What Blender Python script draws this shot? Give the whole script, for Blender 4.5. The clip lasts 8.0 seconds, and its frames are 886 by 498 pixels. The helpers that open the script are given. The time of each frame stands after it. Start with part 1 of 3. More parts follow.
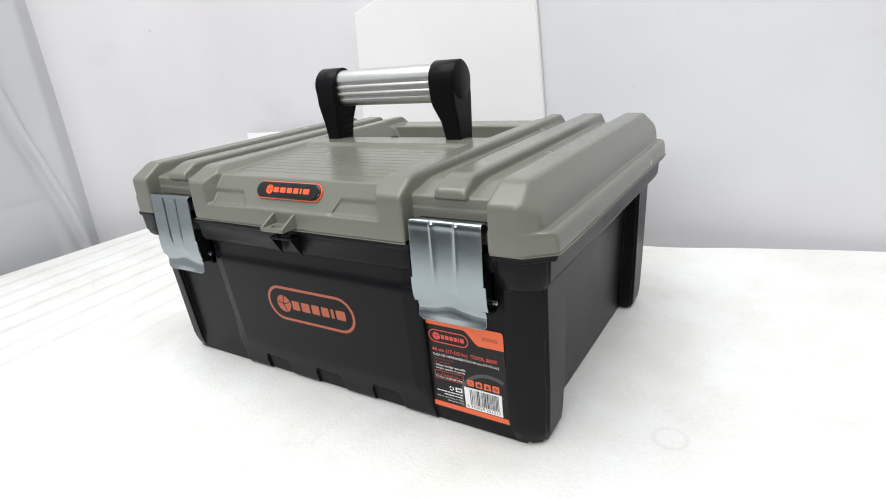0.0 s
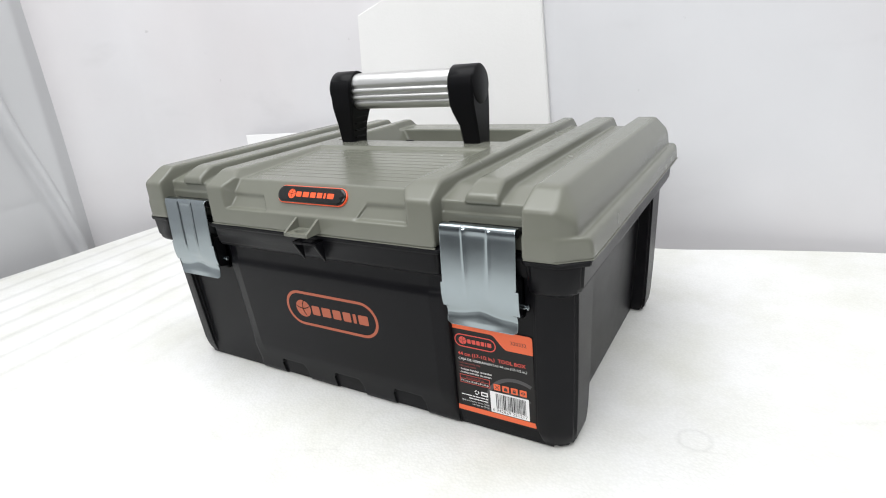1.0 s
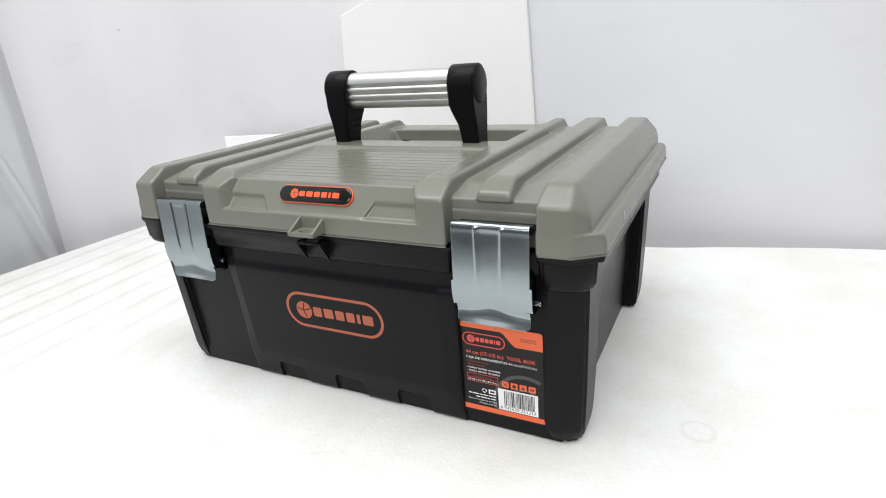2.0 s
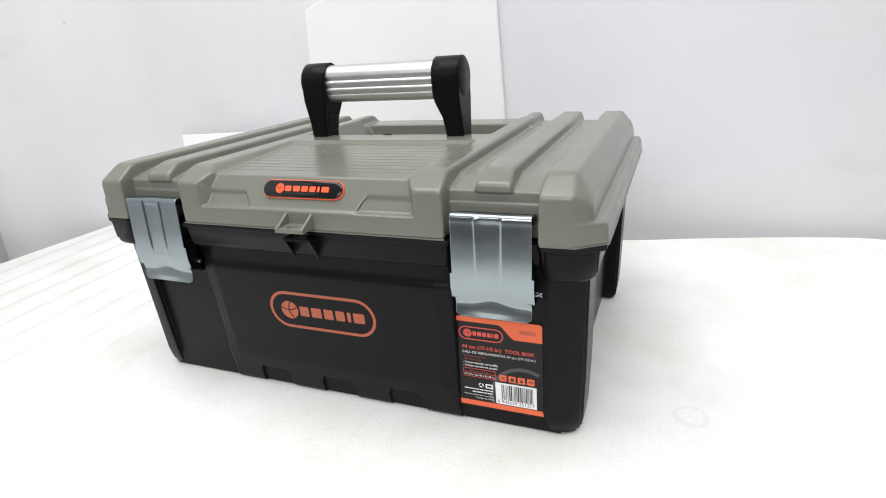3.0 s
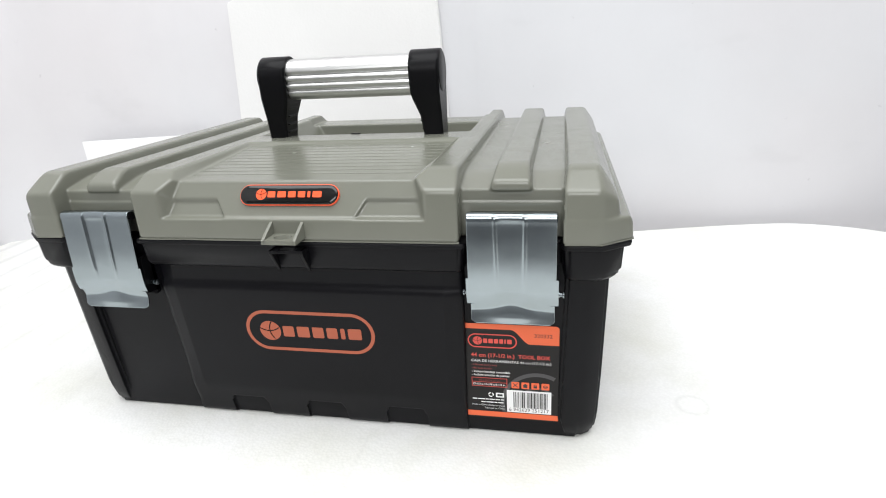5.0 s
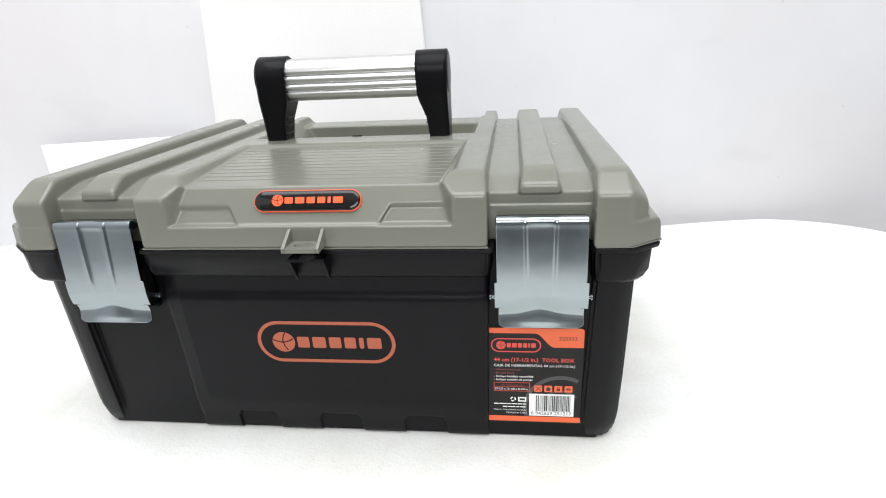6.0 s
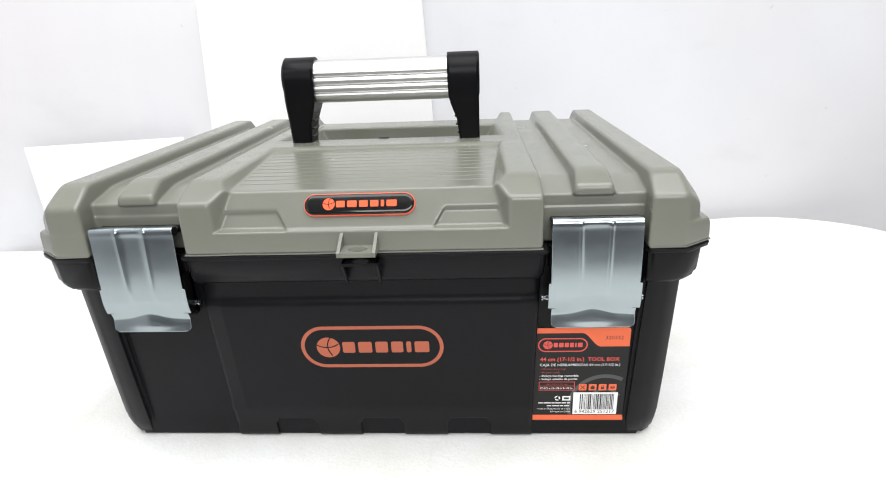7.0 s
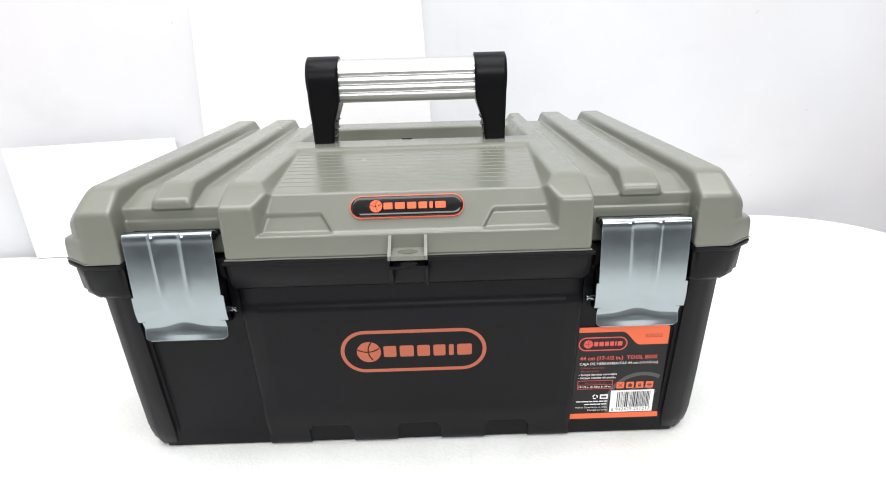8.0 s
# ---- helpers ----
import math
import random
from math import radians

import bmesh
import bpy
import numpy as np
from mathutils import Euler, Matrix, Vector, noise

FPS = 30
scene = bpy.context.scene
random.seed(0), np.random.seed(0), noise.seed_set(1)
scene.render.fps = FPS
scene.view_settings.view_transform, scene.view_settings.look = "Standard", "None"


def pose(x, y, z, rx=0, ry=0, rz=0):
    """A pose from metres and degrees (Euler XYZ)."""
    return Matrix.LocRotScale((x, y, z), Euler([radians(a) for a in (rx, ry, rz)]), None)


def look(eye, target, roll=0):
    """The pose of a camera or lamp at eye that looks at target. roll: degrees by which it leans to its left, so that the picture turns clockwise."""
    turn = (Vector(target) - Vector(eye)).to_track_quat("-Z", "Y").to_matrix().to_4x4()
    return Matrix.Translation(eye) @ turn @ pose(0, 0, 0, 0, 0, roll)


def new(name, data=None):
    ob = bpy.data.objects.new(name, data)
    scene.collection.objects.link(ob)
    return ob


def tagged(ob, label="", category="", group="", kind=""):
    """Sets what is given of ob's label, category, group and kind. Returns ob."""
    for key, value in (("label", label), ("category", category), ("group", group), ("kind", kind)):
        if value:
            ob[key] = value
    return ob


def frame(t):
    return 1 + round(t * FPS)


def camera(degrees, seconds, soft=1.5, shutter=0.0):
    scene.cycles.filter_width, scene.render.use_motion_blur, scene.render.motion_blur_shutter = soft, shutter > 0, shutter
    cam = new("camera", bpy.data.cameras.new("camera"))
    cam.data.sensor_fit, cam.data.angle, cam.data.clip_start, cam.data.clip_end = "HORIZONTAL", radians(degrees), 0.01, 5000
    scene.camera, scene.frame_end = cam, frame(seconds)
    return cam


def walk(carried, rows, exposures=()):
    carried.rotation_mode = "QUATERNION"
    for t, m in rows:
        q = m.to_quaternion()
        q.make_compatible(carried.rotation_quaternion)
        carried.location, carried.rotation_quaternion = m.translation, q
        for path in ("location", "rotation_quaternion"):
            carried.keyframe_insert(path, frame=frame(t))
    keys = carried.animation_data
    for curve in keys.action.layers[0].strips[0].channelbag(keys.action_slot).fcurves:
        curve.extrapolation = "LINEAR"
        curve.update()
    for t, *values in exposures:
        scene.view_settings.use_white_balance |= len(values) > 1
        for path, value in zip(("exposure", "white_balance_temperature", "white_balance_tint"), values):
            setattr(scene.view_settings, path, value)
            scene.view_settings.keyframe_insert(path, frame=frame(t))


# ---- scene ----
cam = camera(76.00, 8.0, soft=1.05)
PATH = [
    (0, (0.33842, -0.31051, 0.28499), (-0.68997, 1.26732, -0.38797), -5.248),
    (0.5, (0.32628, -0.31714, 0.28669), (-0.68787, 1.26824, -0.39011), -5.194),
    (1, (0.31185, -0.32512, 0.29041), (-0.67196, 1.27979, -0.38515), -4.910),
    (2.5, (0.27217, -0.34525, 0.28718), (-0.54413, 1.35034, -0.39002), -4.146),
    (3, (0.25571, -0.34788, 0.28355), (-0.48100, 1.38213, -0.39786), -3.966),
    (3.5, (0.23895, -0.34909, 0.28210), (-0.42188, 1.41102, -0.40004), -3.910),
    (4, (0.21895, -0.34758, 0.28001), (-0.35515, 1.44159, -0.40502), -3.772),
    (4.5, (0.19838, -0.34553, 0.27876), (-0.29039, 1.46794, -0.40857), -3.575),
    (6, (0.13051, -0.34330, 0.28190), (-0.11550, 1.51399, -0.41807), -2.877),
    (6.5, (0.10427, -0.34618, 0.28437), (-0.07908, 1.51721, -0.41859), -2.651),
    (7, (0.07386, -0.34757, 0.28565), (-0.04699, 1.52034, -0.41884), -2.365),
    (7.5, (0.04585, -0.34755, 0.28678), (-0.01373, 1.52364, -0.41686), -2.058),
    (8, (0.01963, -0.34555, 0.28701), (0.03035, 1.52541, -0.41968), -1.688),
]
walk(cam, [(t, look(eye, target, roll)) for t, eye, target, roll in PATH],
     exposures=[(0.0, -0.10), (1.0, -0.10), (2.5, -0.08), (4.5, 0.0), (6.0, 0.12), (7.0, 0.20), (8.0, 0.29)])


# ---- light ----
world = bpy.data.worlds.new("room_air")
scene.world = world
world.use_nodes = True
world.node_tree.nodes["Background"].inputs[0].default_value = (0.9, 0.93, 1.0, 1)
world.node_tree.nodes["Background"].inputs[1].default_value = 0.05


def area_lamp(name, at, target, sx, sy, power, colour=(1, 1, 1)):
    d = bpy.data.lights.new(name, "AREA")
    d.shape, d.size, d.size_y, d.energy, d.color = "RECTANGLE", sx, sy, power, colour
    ob = new(name, d)
    ob.matrix_world = look(at, target)
    return ob


area_lamp("ceiling_lamp", (0.16, -0.34, 1.88), (0.16, -0.34, 0), 2.6, 1.5, 58, (0.975, 0.99, 1.0))
area_lamp("front_lamp", (0.30, -2.05, 1.20), (0.0, 0.15, 0.15), 1.7, 0.8, 32, (0.985, 0.99, 1.0))


# ---- materials ----
def mat(name, colour, rough=0.5, metal=0.0, vary=0.06, vscale=40.0, bump=0.0, bscale=400.0, round_edges=0.0, coat=0.0, spec=0.5):
    m = bpy.data.materials.new(name)
    m.use_nodes = True
    nt = m.node_tree
    b = nt.nodes["Principled BSDF"]
    b.inputs["Roughness"].default_value = rough
    b.inputs["Metallic"].default_value = metal
    b.inputs["Specular IOR Level"].default_value = spec
    b.inputs["Coat Weight"].default_value = coat
    co = nt.nodes.new("ShaderNodeTexCoord")
    n1 = nt.nodes.new("ShaderNodeTexNoise")
    n1.inputs["Scale"].default_value = vscale
    n1.inputs["Detail"].default_value = 6
    nt.links.new(co.outputs["Object"], n1.inputs["Vector"])
    mix = nt.nodes.new("ShaderNodeMix")
    mix.data_type = "RGBA"
    mix.inputs["A"].default_value = (*[c * (1 - vary) for c in colour], 1)
    mix.inputs["B"].default_value = (*[min(1, c * (1 + vary)) for c in colour], 1)
    nt.links.new(n1.outputs["Fac"], mix.inputs["Factor"])
    nt.links.new(mix.outputs["Result"], b.inputs["Base Color"])
    rr = nt.nodes.new("ShaderNodeMapRange")
    rr.inputs["To Min"].default_value = max(0.02, rough - 0.06)
    rr.inputs["To Max"].default_value = min(1, rough + 0.06)
    nt.links.new(n1.outputs["Fac"], rr.inputs["Value"])
    nt.links.new(rr.outputs["Result"], b.inputs["Roughness"])
    last = None
    if round_edges:
        bv = nt.nodes.new("ShaderNodeBevel")
        bv.samples = 4
        bv.inputs["Radius"].default_value = round_edges
        last = bv.outputs["Normal"]
    if bump:
        n2 = nt.nodes.new("ShaderNodeTexNoise")
        n2.inputs["Scale"].default_value = bscale
        n2.inputs["Detail"].default_value = 4
        nt.links.new(co.outputs["Object"], n2.inputs["Vector"])
        bp = nt.nodes.new("ShaderNodeBump")
        bp.inputs["Strength"].default_value = bump
        bp.inputs["Distance"].default_value = 0.001
        nt.links.new(n2.outputs["Fac"], bp.inputs["Height"])
        if last:
            nt.links.new(last, bp.inputs["Normal"])
        last = bp.outputs["Normal"]
    if last:
        nt.links.new(last, b.inputs["Normal"])
    return m


def foam_material():
    """White expanded foam: fine cells, faint stains, shallow corrugation towards one end, one ring-shaped dent; the
    hollows' shade is painted into the colour.
    """
    m = bpy.data.materials.new("white_foam")
    m.use_nodes = True
    nt = m.node_tree
    N, L = nt.nodes.new, nt.links.new
    b = nt.nodes["Principled BSDF"]
    b.inputs["Roughness"].default_value = 0.62
    co = N("ShaderNodeTexCoord")

    def tex(kind, scale, **kw):
        n = N(kind)
        n.inputs["Scale"].default_value = scale
        for k, v in kw.items():
            n.inputs[k].default_value = v
        L(co.outputs["Object"], n.inputs["Vector"])
        return n

    def math_node(op, a, c=None):
        n = N("ShaderNodeMath")
        n.operation = op
        for i, v in enumerate((a, c)):
            if v is None:
                continue
            if isinstance(v, (int, float)):
                n.inputs[i].default_value = v
            else:
                L(v, n.inputs[i])
        return n.outputs[0]

    def ramp(v, a, c, lo, hi):
        n = N("ShaderNodeMapRange")
        n.inputs["From Min"].default_value, n.inputs["From Max"].default_value = a, c
        n.inputs["To Min"].default_value, n.inputs["To Max"].default_value = lo, hi
        L(v, n.inputs["Value"])
        return n.outputs[0]
    cells = tex("ShaderNodeTexVoronoi", 420.0)
    grain = tex("ShaderNodeTexNoise", 160.0, Detail=5.0)
    stain = tex("ShaderNodeTexNoise", 9.0, Detail=7.0, Roughness=0.6)
    patch = tex("ShaderNodeTexNoise", 26.0, Detail=4.0)
    sep = N("ShaderNodeSeparateXYZ")
    L(co.outputs["Object"], sep.inputs[0])
    x, y = sep.outputs[0], sep.outputs[1]
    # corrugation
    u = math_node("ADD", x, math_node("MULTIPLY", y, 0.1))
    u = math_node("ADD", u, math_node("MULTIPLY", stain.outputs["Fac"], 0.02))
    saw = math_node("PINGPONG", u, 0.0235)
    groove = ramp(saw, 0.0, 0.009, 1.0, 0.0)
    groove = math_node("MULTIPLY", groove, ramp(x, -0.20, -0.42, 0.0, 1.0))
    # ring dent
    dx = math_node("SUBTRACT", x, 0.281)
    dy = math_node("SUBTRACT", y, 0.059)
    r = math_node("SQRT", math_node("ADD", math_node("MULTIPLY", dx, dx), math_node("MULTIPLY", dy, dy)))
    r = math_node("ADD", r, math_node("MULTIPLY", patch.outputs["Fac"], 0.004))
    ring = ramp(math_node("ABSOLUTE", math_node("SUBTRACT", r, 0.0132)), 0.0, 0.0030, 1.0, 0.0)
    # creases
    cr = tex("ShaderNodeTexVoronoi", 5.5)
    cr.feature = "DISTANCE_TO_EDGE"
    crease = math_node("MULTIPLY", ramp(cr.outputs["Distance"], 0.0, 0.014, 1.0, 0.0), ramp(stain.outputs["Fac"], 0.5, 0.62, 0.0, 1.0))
    # grooves, ring and creases: lowered in the bump, their shade painted into the tone
    shaded_dents = math_node("ADD", math_node("ADD", math_node("MULTIPLY", groove, 0.45), math_node("MULTIPLY", ring, 0.26)), math_node("MULTIPLY", crease, 0.15))
    tone = math_node("SUBTRACT", ramp(stain.outputs["Fac"], 0.35, 0.7, 0.74, 0.64), math_node("MULTIPLY", shaded_dents, 0.22))
    tone = math_node("SUBTRACT", tone, ramp(cells.outputs["Distance"], 0.15, 0.75, 0.0, 0.035))
    comb = N("ShaderNodeCombineColor")
    L(tone, comb.inputs[0])
    L(tone, comb.inputs[1])
    L(math_node("MULTIPLY", tone, ramp(stain.outputs["Fac"], 0.4, 0.7, 0.985, 0.93)), comb.inputs[2])
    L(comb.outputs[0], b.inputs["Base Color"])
    h = math_node("ADD", math_node("MULTIPLY", cells.outputs["Distance"], 0.35), math_node("MULTIPLY", grain.outputs["Fac"], 0.5))
    h = math_node("ADD", h, math_node("MULTIPLY", patch.outputs["Fac"], 0.8))
    h = math_node("SUBTRACT", h, math_node("MULTIPLY", shaded_dents, 1.2))
    bp = N("ShaderNodeBump")
    bp.inputs["Strength"].default_value = 0.32
    bp.inputs["Distance"].default_value = 0.0016
    L(h, bp.inputs["Height"])
    L(bp.outputs["Normal"], b.inputs["Normal"])
    return m


def sheet_material():
    """White cloth, hung and handled: broad tone changes, a few grey smudges and specks, soft wrinkles."""
    m = bpy.data.materials.new("backdrop_white")
    m.use_nodes = True
    nt = m.node_tree
    N, L = nt.nodes.new, nt.links.new
    b = nt.nodes["Principled BSDF"]
    b.inputs["Roughness"].default_value = 0.75
    b.inputs["Specular IOR Level"].default_value = 0.25
    co = N("ShaderNodeTexCoord")

    def noise_map(scale, stretch, detail, a, c, lo, hi):
        mp = N("ShaderNodeMapping")
        mp.inputs["Scale"].default_value = stretch
        L(co.outputs["Object"], mp.inputs["Vector"])
        n = N("ShaderNodeTexNoise")
        n.inputs["Scale"].default_value, n.inputs["Detail"].default_value = scale, detail
        L(mp.outputs[0], n.inputs["Vector"])
        r = N("ShaderNodeMapRange")
        for key, v in (("From Min", a), ("From Max", c), ("To Min", lo), ("To Max", hi)):
            r.inputs[key].default_value = v
        L(n.outputs["Fac"], r.inputs["Value"])
        return r.outputs[0]

    def times(p, q):
        n = N("ShaderNodeMath")
        n.operation = "MULTIPLY"
        L(p, n.inputs[0])
        L(q, n.inputs[1])
        return n.outputs[0]
    broad = noise_map(3.2, (1, 1, 1), 5, 0.3, 0.7, 0.95, 1.04)
    smudge = noise_map(7.0, (1, 1, 2.2), 8, 0.62, 0.76, 1.0, 0.95)
    specks = noise_map(60.0, (1, 1, 1), 3, 0.74, 0.80, 1.0, 0.82)
    tone = times(times(broad, smudge), specks)
    tint = N("ShaderNodeMix")
    tint.data_type = "RGBA"
    tint.inputs["A"].default_value = (0.648, 0.624, 0.634, 1)
    tint.inputs["B"].default_value = (0.626, 0.628, 0.644, 1)
    L(noise_map(1.7, (1, 1, 1), 3, 0.35, 0.65, 0.0, 1.0), tint.inputs["Factor"])
    mul = N("ShaderNodeVectorMath")
    mul.operation = "SCALE"
    L(tint.outputs["Result"], mul.inputs[0])
    L(tone, mul.inputs["Scale"])
    L(mul.outputs[0], b.inputs["Base Color"])
    add = N("ShaderNodeMath")
    add.operation = "ADD"
    L(noise_map(4.0, (1, 1, 1.3), 5, 0.2, 0.8, 0.0, 1.0), add.inputs[0])
    L(noise_map(38.0, (1, 1, 1), 4, 0.2, 0.8, 0.0, 0.10), add.inputs[1])
    bp = N("ShaderNodeBump")
    bp.inputs["Strength"].default_value, bp.inputs["Distance"].default_value = 0.3, 0.004
    L(add.outputs[0], bp.inputs["Height"])
    L(bp.outputs["Normal"], b.inputs["Normal"])
    return m


GREY = mat("grey_green_plastic", (0.152, 0.155, 0.128), 0.25, vary=0.035, bump=0.05, bscale=1500)
BLACK = mat("black_plastic", (0.0042, 0.0041, 0.0052), 0.33, spec=0.15, vary=0.12, bump=0.1, bscale=1800, round_edges=0.0012)
RUBBER = mat("black_handle_plastic", (0.0045, 0.0045, 0.0052), 0.33, spec=0.11, vary=0.1, bump=0.1, bscale=1500, round_edges=0.001)
STEEL = mat("zinc_steel", (0.345, 0.39, 0.41), 0.205, 1.0, vary=0.06, vscale=90, bump=0.03, bscale=120)
ALU = mat("brushed_aluminium", (0.65, 0.65, 0.64), 0.34, 1.0, vary=0.02)
ORANGE = mat("orange_print", (0.36, 0.082, 0.036), 0.45, vary=0.04)
ORANGE_B = mat("orange_gloss", (0.85, 0.10, 0.03), 0.3, vary=0.03)
ORANGE_S = mat("orange_sticker", (0.72, 0.12, 0.038), 0.4, vary=0.03)
GLOSS = mat("gloss_black", (0.008, 0.008, 0.008), 0.06, vary=0.05, coat=0.15, spec=0.35)
LABEL = mat("label_black", (0.010, 0.009, 0.009), 0.32, spec=0.25, vary=0.1)
LABEL_GREY = mat("label_grey", (0.05, 0.048, 0.05), 0.35, vary=0.05)
RED_DIM = mat("dim_red_ink", (0.30, 0.05, 0.04), 0.4, vary=0.03)
RED_INK = mat("red_ink", (0.62, 0.07, 0.05), 0.4, vary=0.03)
WHITE_INK = mat("white_ink", (0.75, 0.75, 0.75), 0.45, vary=0.02)
DARK_INK = mat("dark_ink", (0.02, 0.02, 0.02), 0.45, vary=0.02)
FOAM = foam_material()
SHEET = sheet_material()
BOARD = mat("white_card", (0.78, 0.78, 0.78), 0.5, vary=0.02, vscale=8)
CURTAIN = mat("grey_curtain", (0.51, 0.515, 0.525), 0.8, vary=0.05, vscale=7, bump=0.08, bscale=90)
PANEL = mat("foam_board_white", (0.73, 0.725, 0.715), 0.7, vary=0.035, vscale=9, bump=0.2, bscale=260)
WALL = mat("room_wall", (0.30, 0.30, 0.31), 0.8, vary=0.04, vscale=3)
WOOD = mat("table_wood", (0.3, 0.2, 0.12), 0.5, vary=0.15, vscale=9)
FLOOR = mat("floor_tile", (0.42, 0.42, 0.43), 0.4, vary=0.08, vscale=4)


# ---- mesh helpers ----
def link(name, bm, material, parent=None, label="", smooth=False):
    me = bpy.data.meshes.new(name)
    bmesh.ops.recalc_face_normals(bm, faces=bm.faces)
    bm.to_mesh(me)
    bm.free()
    for m in material if isinstance(material, (list, tuple)) else [material]:
        me.materials.append(m)
    if smooth:
        for p in me.polygons:
            p.use_smooth = True
    ob = new(name, me)
    if parent:
        ob.parent = parent
    if label:
        tagged(ob, label)
    return ob


part = link


def sharp_by_angle(ob, degrees):
    bm = bmesh.new()
    bm.from_mesh(ob.data)
    for f in bm.faces:
        f.smooth = True
    for e in bm.edges:
        if len(e.link_faces) == 2 and e.calc_face_angle(0) > radians(degrees):
            e.smooth = False
    bm.to_mesh(ob.data)
    bm.free()


def loft(bm, rings, cap=True):
    """Rings of points, one above the other, joined into a closed solid."""
    vs = [[bm.verts.new(p) for p in r] for r in rings]
    n = len(rings[0])
    for a, b in zip(vs, vs[1:]):
        for i in range(n):
            bm.faces.new((a[i], a[(i + 1) % n], b[(i + 1) % n], b[i]))
    if cap:
        bm.faces.new(vs[0][::-1])
        bm.faces.new(vs[-1])
    return vs


def rect(x0, x1, y0, y1, z, c=0.0):
    """A rectangle at height z, corners cut by c."""
    if not c:
        return [(x0, y0, z), (x1, y0, z), (x1, y1, z), (x0, y1, z)]
    return [(x0 + c, y0, z), (x1 - c, y0, z), (x1, y0 + c, z), (x1, y1 - c, z), (x1 - c, y1, z), (x0 + c, y1, z), (x0, y1 - c, z), (x0, y0 + c, z)]


def add_box(bm, x0, x1, y0, y1, z0, z1, bevel=0.0):
    b2 = bmesh.new()
    loft(b2, [rect(x0, x1, y0, y1, z0), rect(x0, x1, y0, y1, z1)])
    bmesh.ops.recalc_face_normals(b2, faces=b2.faces)
    if bevel:
        bmesh.ops.bevel(b2, geom=b2.edges[:], offset=bevel, segments=2, affect="EDGES")
    absorb(bm, b2)


def absorb(bm, b2, m=None):
    """Add b2 to bm, moved by m, and free it."""
    me = bpy.data.meshes.new("tmp")
    bmesh.ops.recalc_face_normals(b2, faces=b2.faces)
    if m is not None:
        b2.transform(m)
    b2.to_mesh(me)
    b2.free()
    bm.from_mesh(me)
    bpy.data.meshes.remove(me)


def grid_mesh(pts, close_v=False):
    """A bmesh from a 2-D array of points."""
    bm = bmesh.new()
    nu, nv = pts.shape[:2]
    vs = [[bm.verts.new(pts[i, j]) for j in range(nv)] for i in range(nu)]
    for i in range(nu - 1):
        for j in range(nv - 1):
            bm.faces.new((vs[i][j], vs[i + 1][j], vs[i + 1][j + 1], vs[i][j + 1]))
    return bm


def step(a, b, x):
    t = np.clip((np.asarray(x, float) - a) / (b - a), 0, 1)
    return t * t * (3 - 2 * t)


# ---- the room ----
TH = 0.75          # the table's height above the floor; z = 0 is the top of its cover


def plain_box(name, x0, x1, y0, y1, z0, z1, material, bevel=0.0):
    bm = bmesh.new()
    add_box(bm, x0, x1, y0, y1, z0, z1, bevel)
    return link(name, bm, material)


tagged(plain_box("floor", -2.6, 2.4, -3.2, 1.5, -TH - 0.1, -TH, FLOOR), "grey tiled floor of the room", "floor", kind="structure")
tagged(plain_box("ceiling", -2.6, 2.4, -3.2, 1.5, 1.95, 2.05, BOARD), "plain white ceiling of the room", "ceiling", kind="structure")
for n, b in (("wall_north", (-2.6, 2.4, 1.4, 1.5)), ("wall_south", (-2.6, 2.4, -3.3, -3.2)), ("wall_west", (-2.7, -2.6, -3.2, 1.5)), ("wall_east", (2.4, 2.5, -3.2, 1.5))):
    tagged(plain_box(n, *b, -TH, 1.95, WALL), "plain painted room wall", "wall", kind="structure")


# ---- the table with its foam cover ----
table = tagged(new("table"), "plain wooden table under a white foam sheet", "table")
bm = bmesh.new()
loft(bm, [[(-0.70, -0.42, z), (0.64, -0.42, z), (0.60, 0.44, z), (-0.70, 0.40, z)] for z in (-0.05, -0.0135)])
part("tabletop", bm, WOOD, table)
for lx, ly in ((-0.64, -0.36), (0.56, -0.36), (0.54, 0.37), (-0.64, 0.34)):
    bm = bmesh.new()
    add_box(bm, lx - 0.03, lx + 0.03, ly - 0.03, ly + 0.03, -TH, -0.051, 0.004)
    part("leg", bm, WOOD, table)


def smooth_path(pts, n=8):
    """A soft curve through the points (closed)."""
    out = []
    m = len(pts)
    for i in range(m):
        p0, p1, p2, p3 = (Vector(pts[(i + k) % m]) for k in (-1, 0, 1, 2))
        for k in range(n):
            t = k / n
            out.append(0.5 * (2 * p1 + (p2 - p0) * t + (2 * p0 - 5 * p1 + 4 * p2 - p3) * t * t + (3 * p1 - p0 - 3 * p2 + p3) * t ** 3))
    return out


def cover_outline(inset=0.0):
    """The foam sheet's plan: askew back edge, round back corner at one end."""
    c = [(-0.73, -0.44), (-0.70, -0.467), (-0.2, -0.470), (0.4, -0.470), (0.69, -0.467), (0.715, -0.44), (0.715, 0.0), (0.708, 0.28), (0.675, 0.425), (0.618, 0.497), (0.53, 0.531),
         (0.44, 0.525), (0.30, 0.494), (0.17, 0.463), (-0.1, 0.447), (-0.4, 0.441), (-0.68, 0.437), (-0.727, 0.420), (-0.735, 0.37), (-0.735, 0.1), (-0.735, -0.2)]
    mid = Vector((0, 0.0))
    return [q + (mid - q).normalized() * inset for q in smooth_path(c)]


bm = bmesh.new()
rings = []
for inset, z in ((0.004, -0.012), (0.0, -0.009), (0.0, -0.005), (0.003, -0.0015), (0.008, 0.0)):
    rings.append([(q.x, q.y, z) for q in cover_outline(inset)])
loft(bm, rings)
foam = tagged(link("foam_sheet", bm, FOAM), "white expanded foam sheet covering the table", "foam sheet")

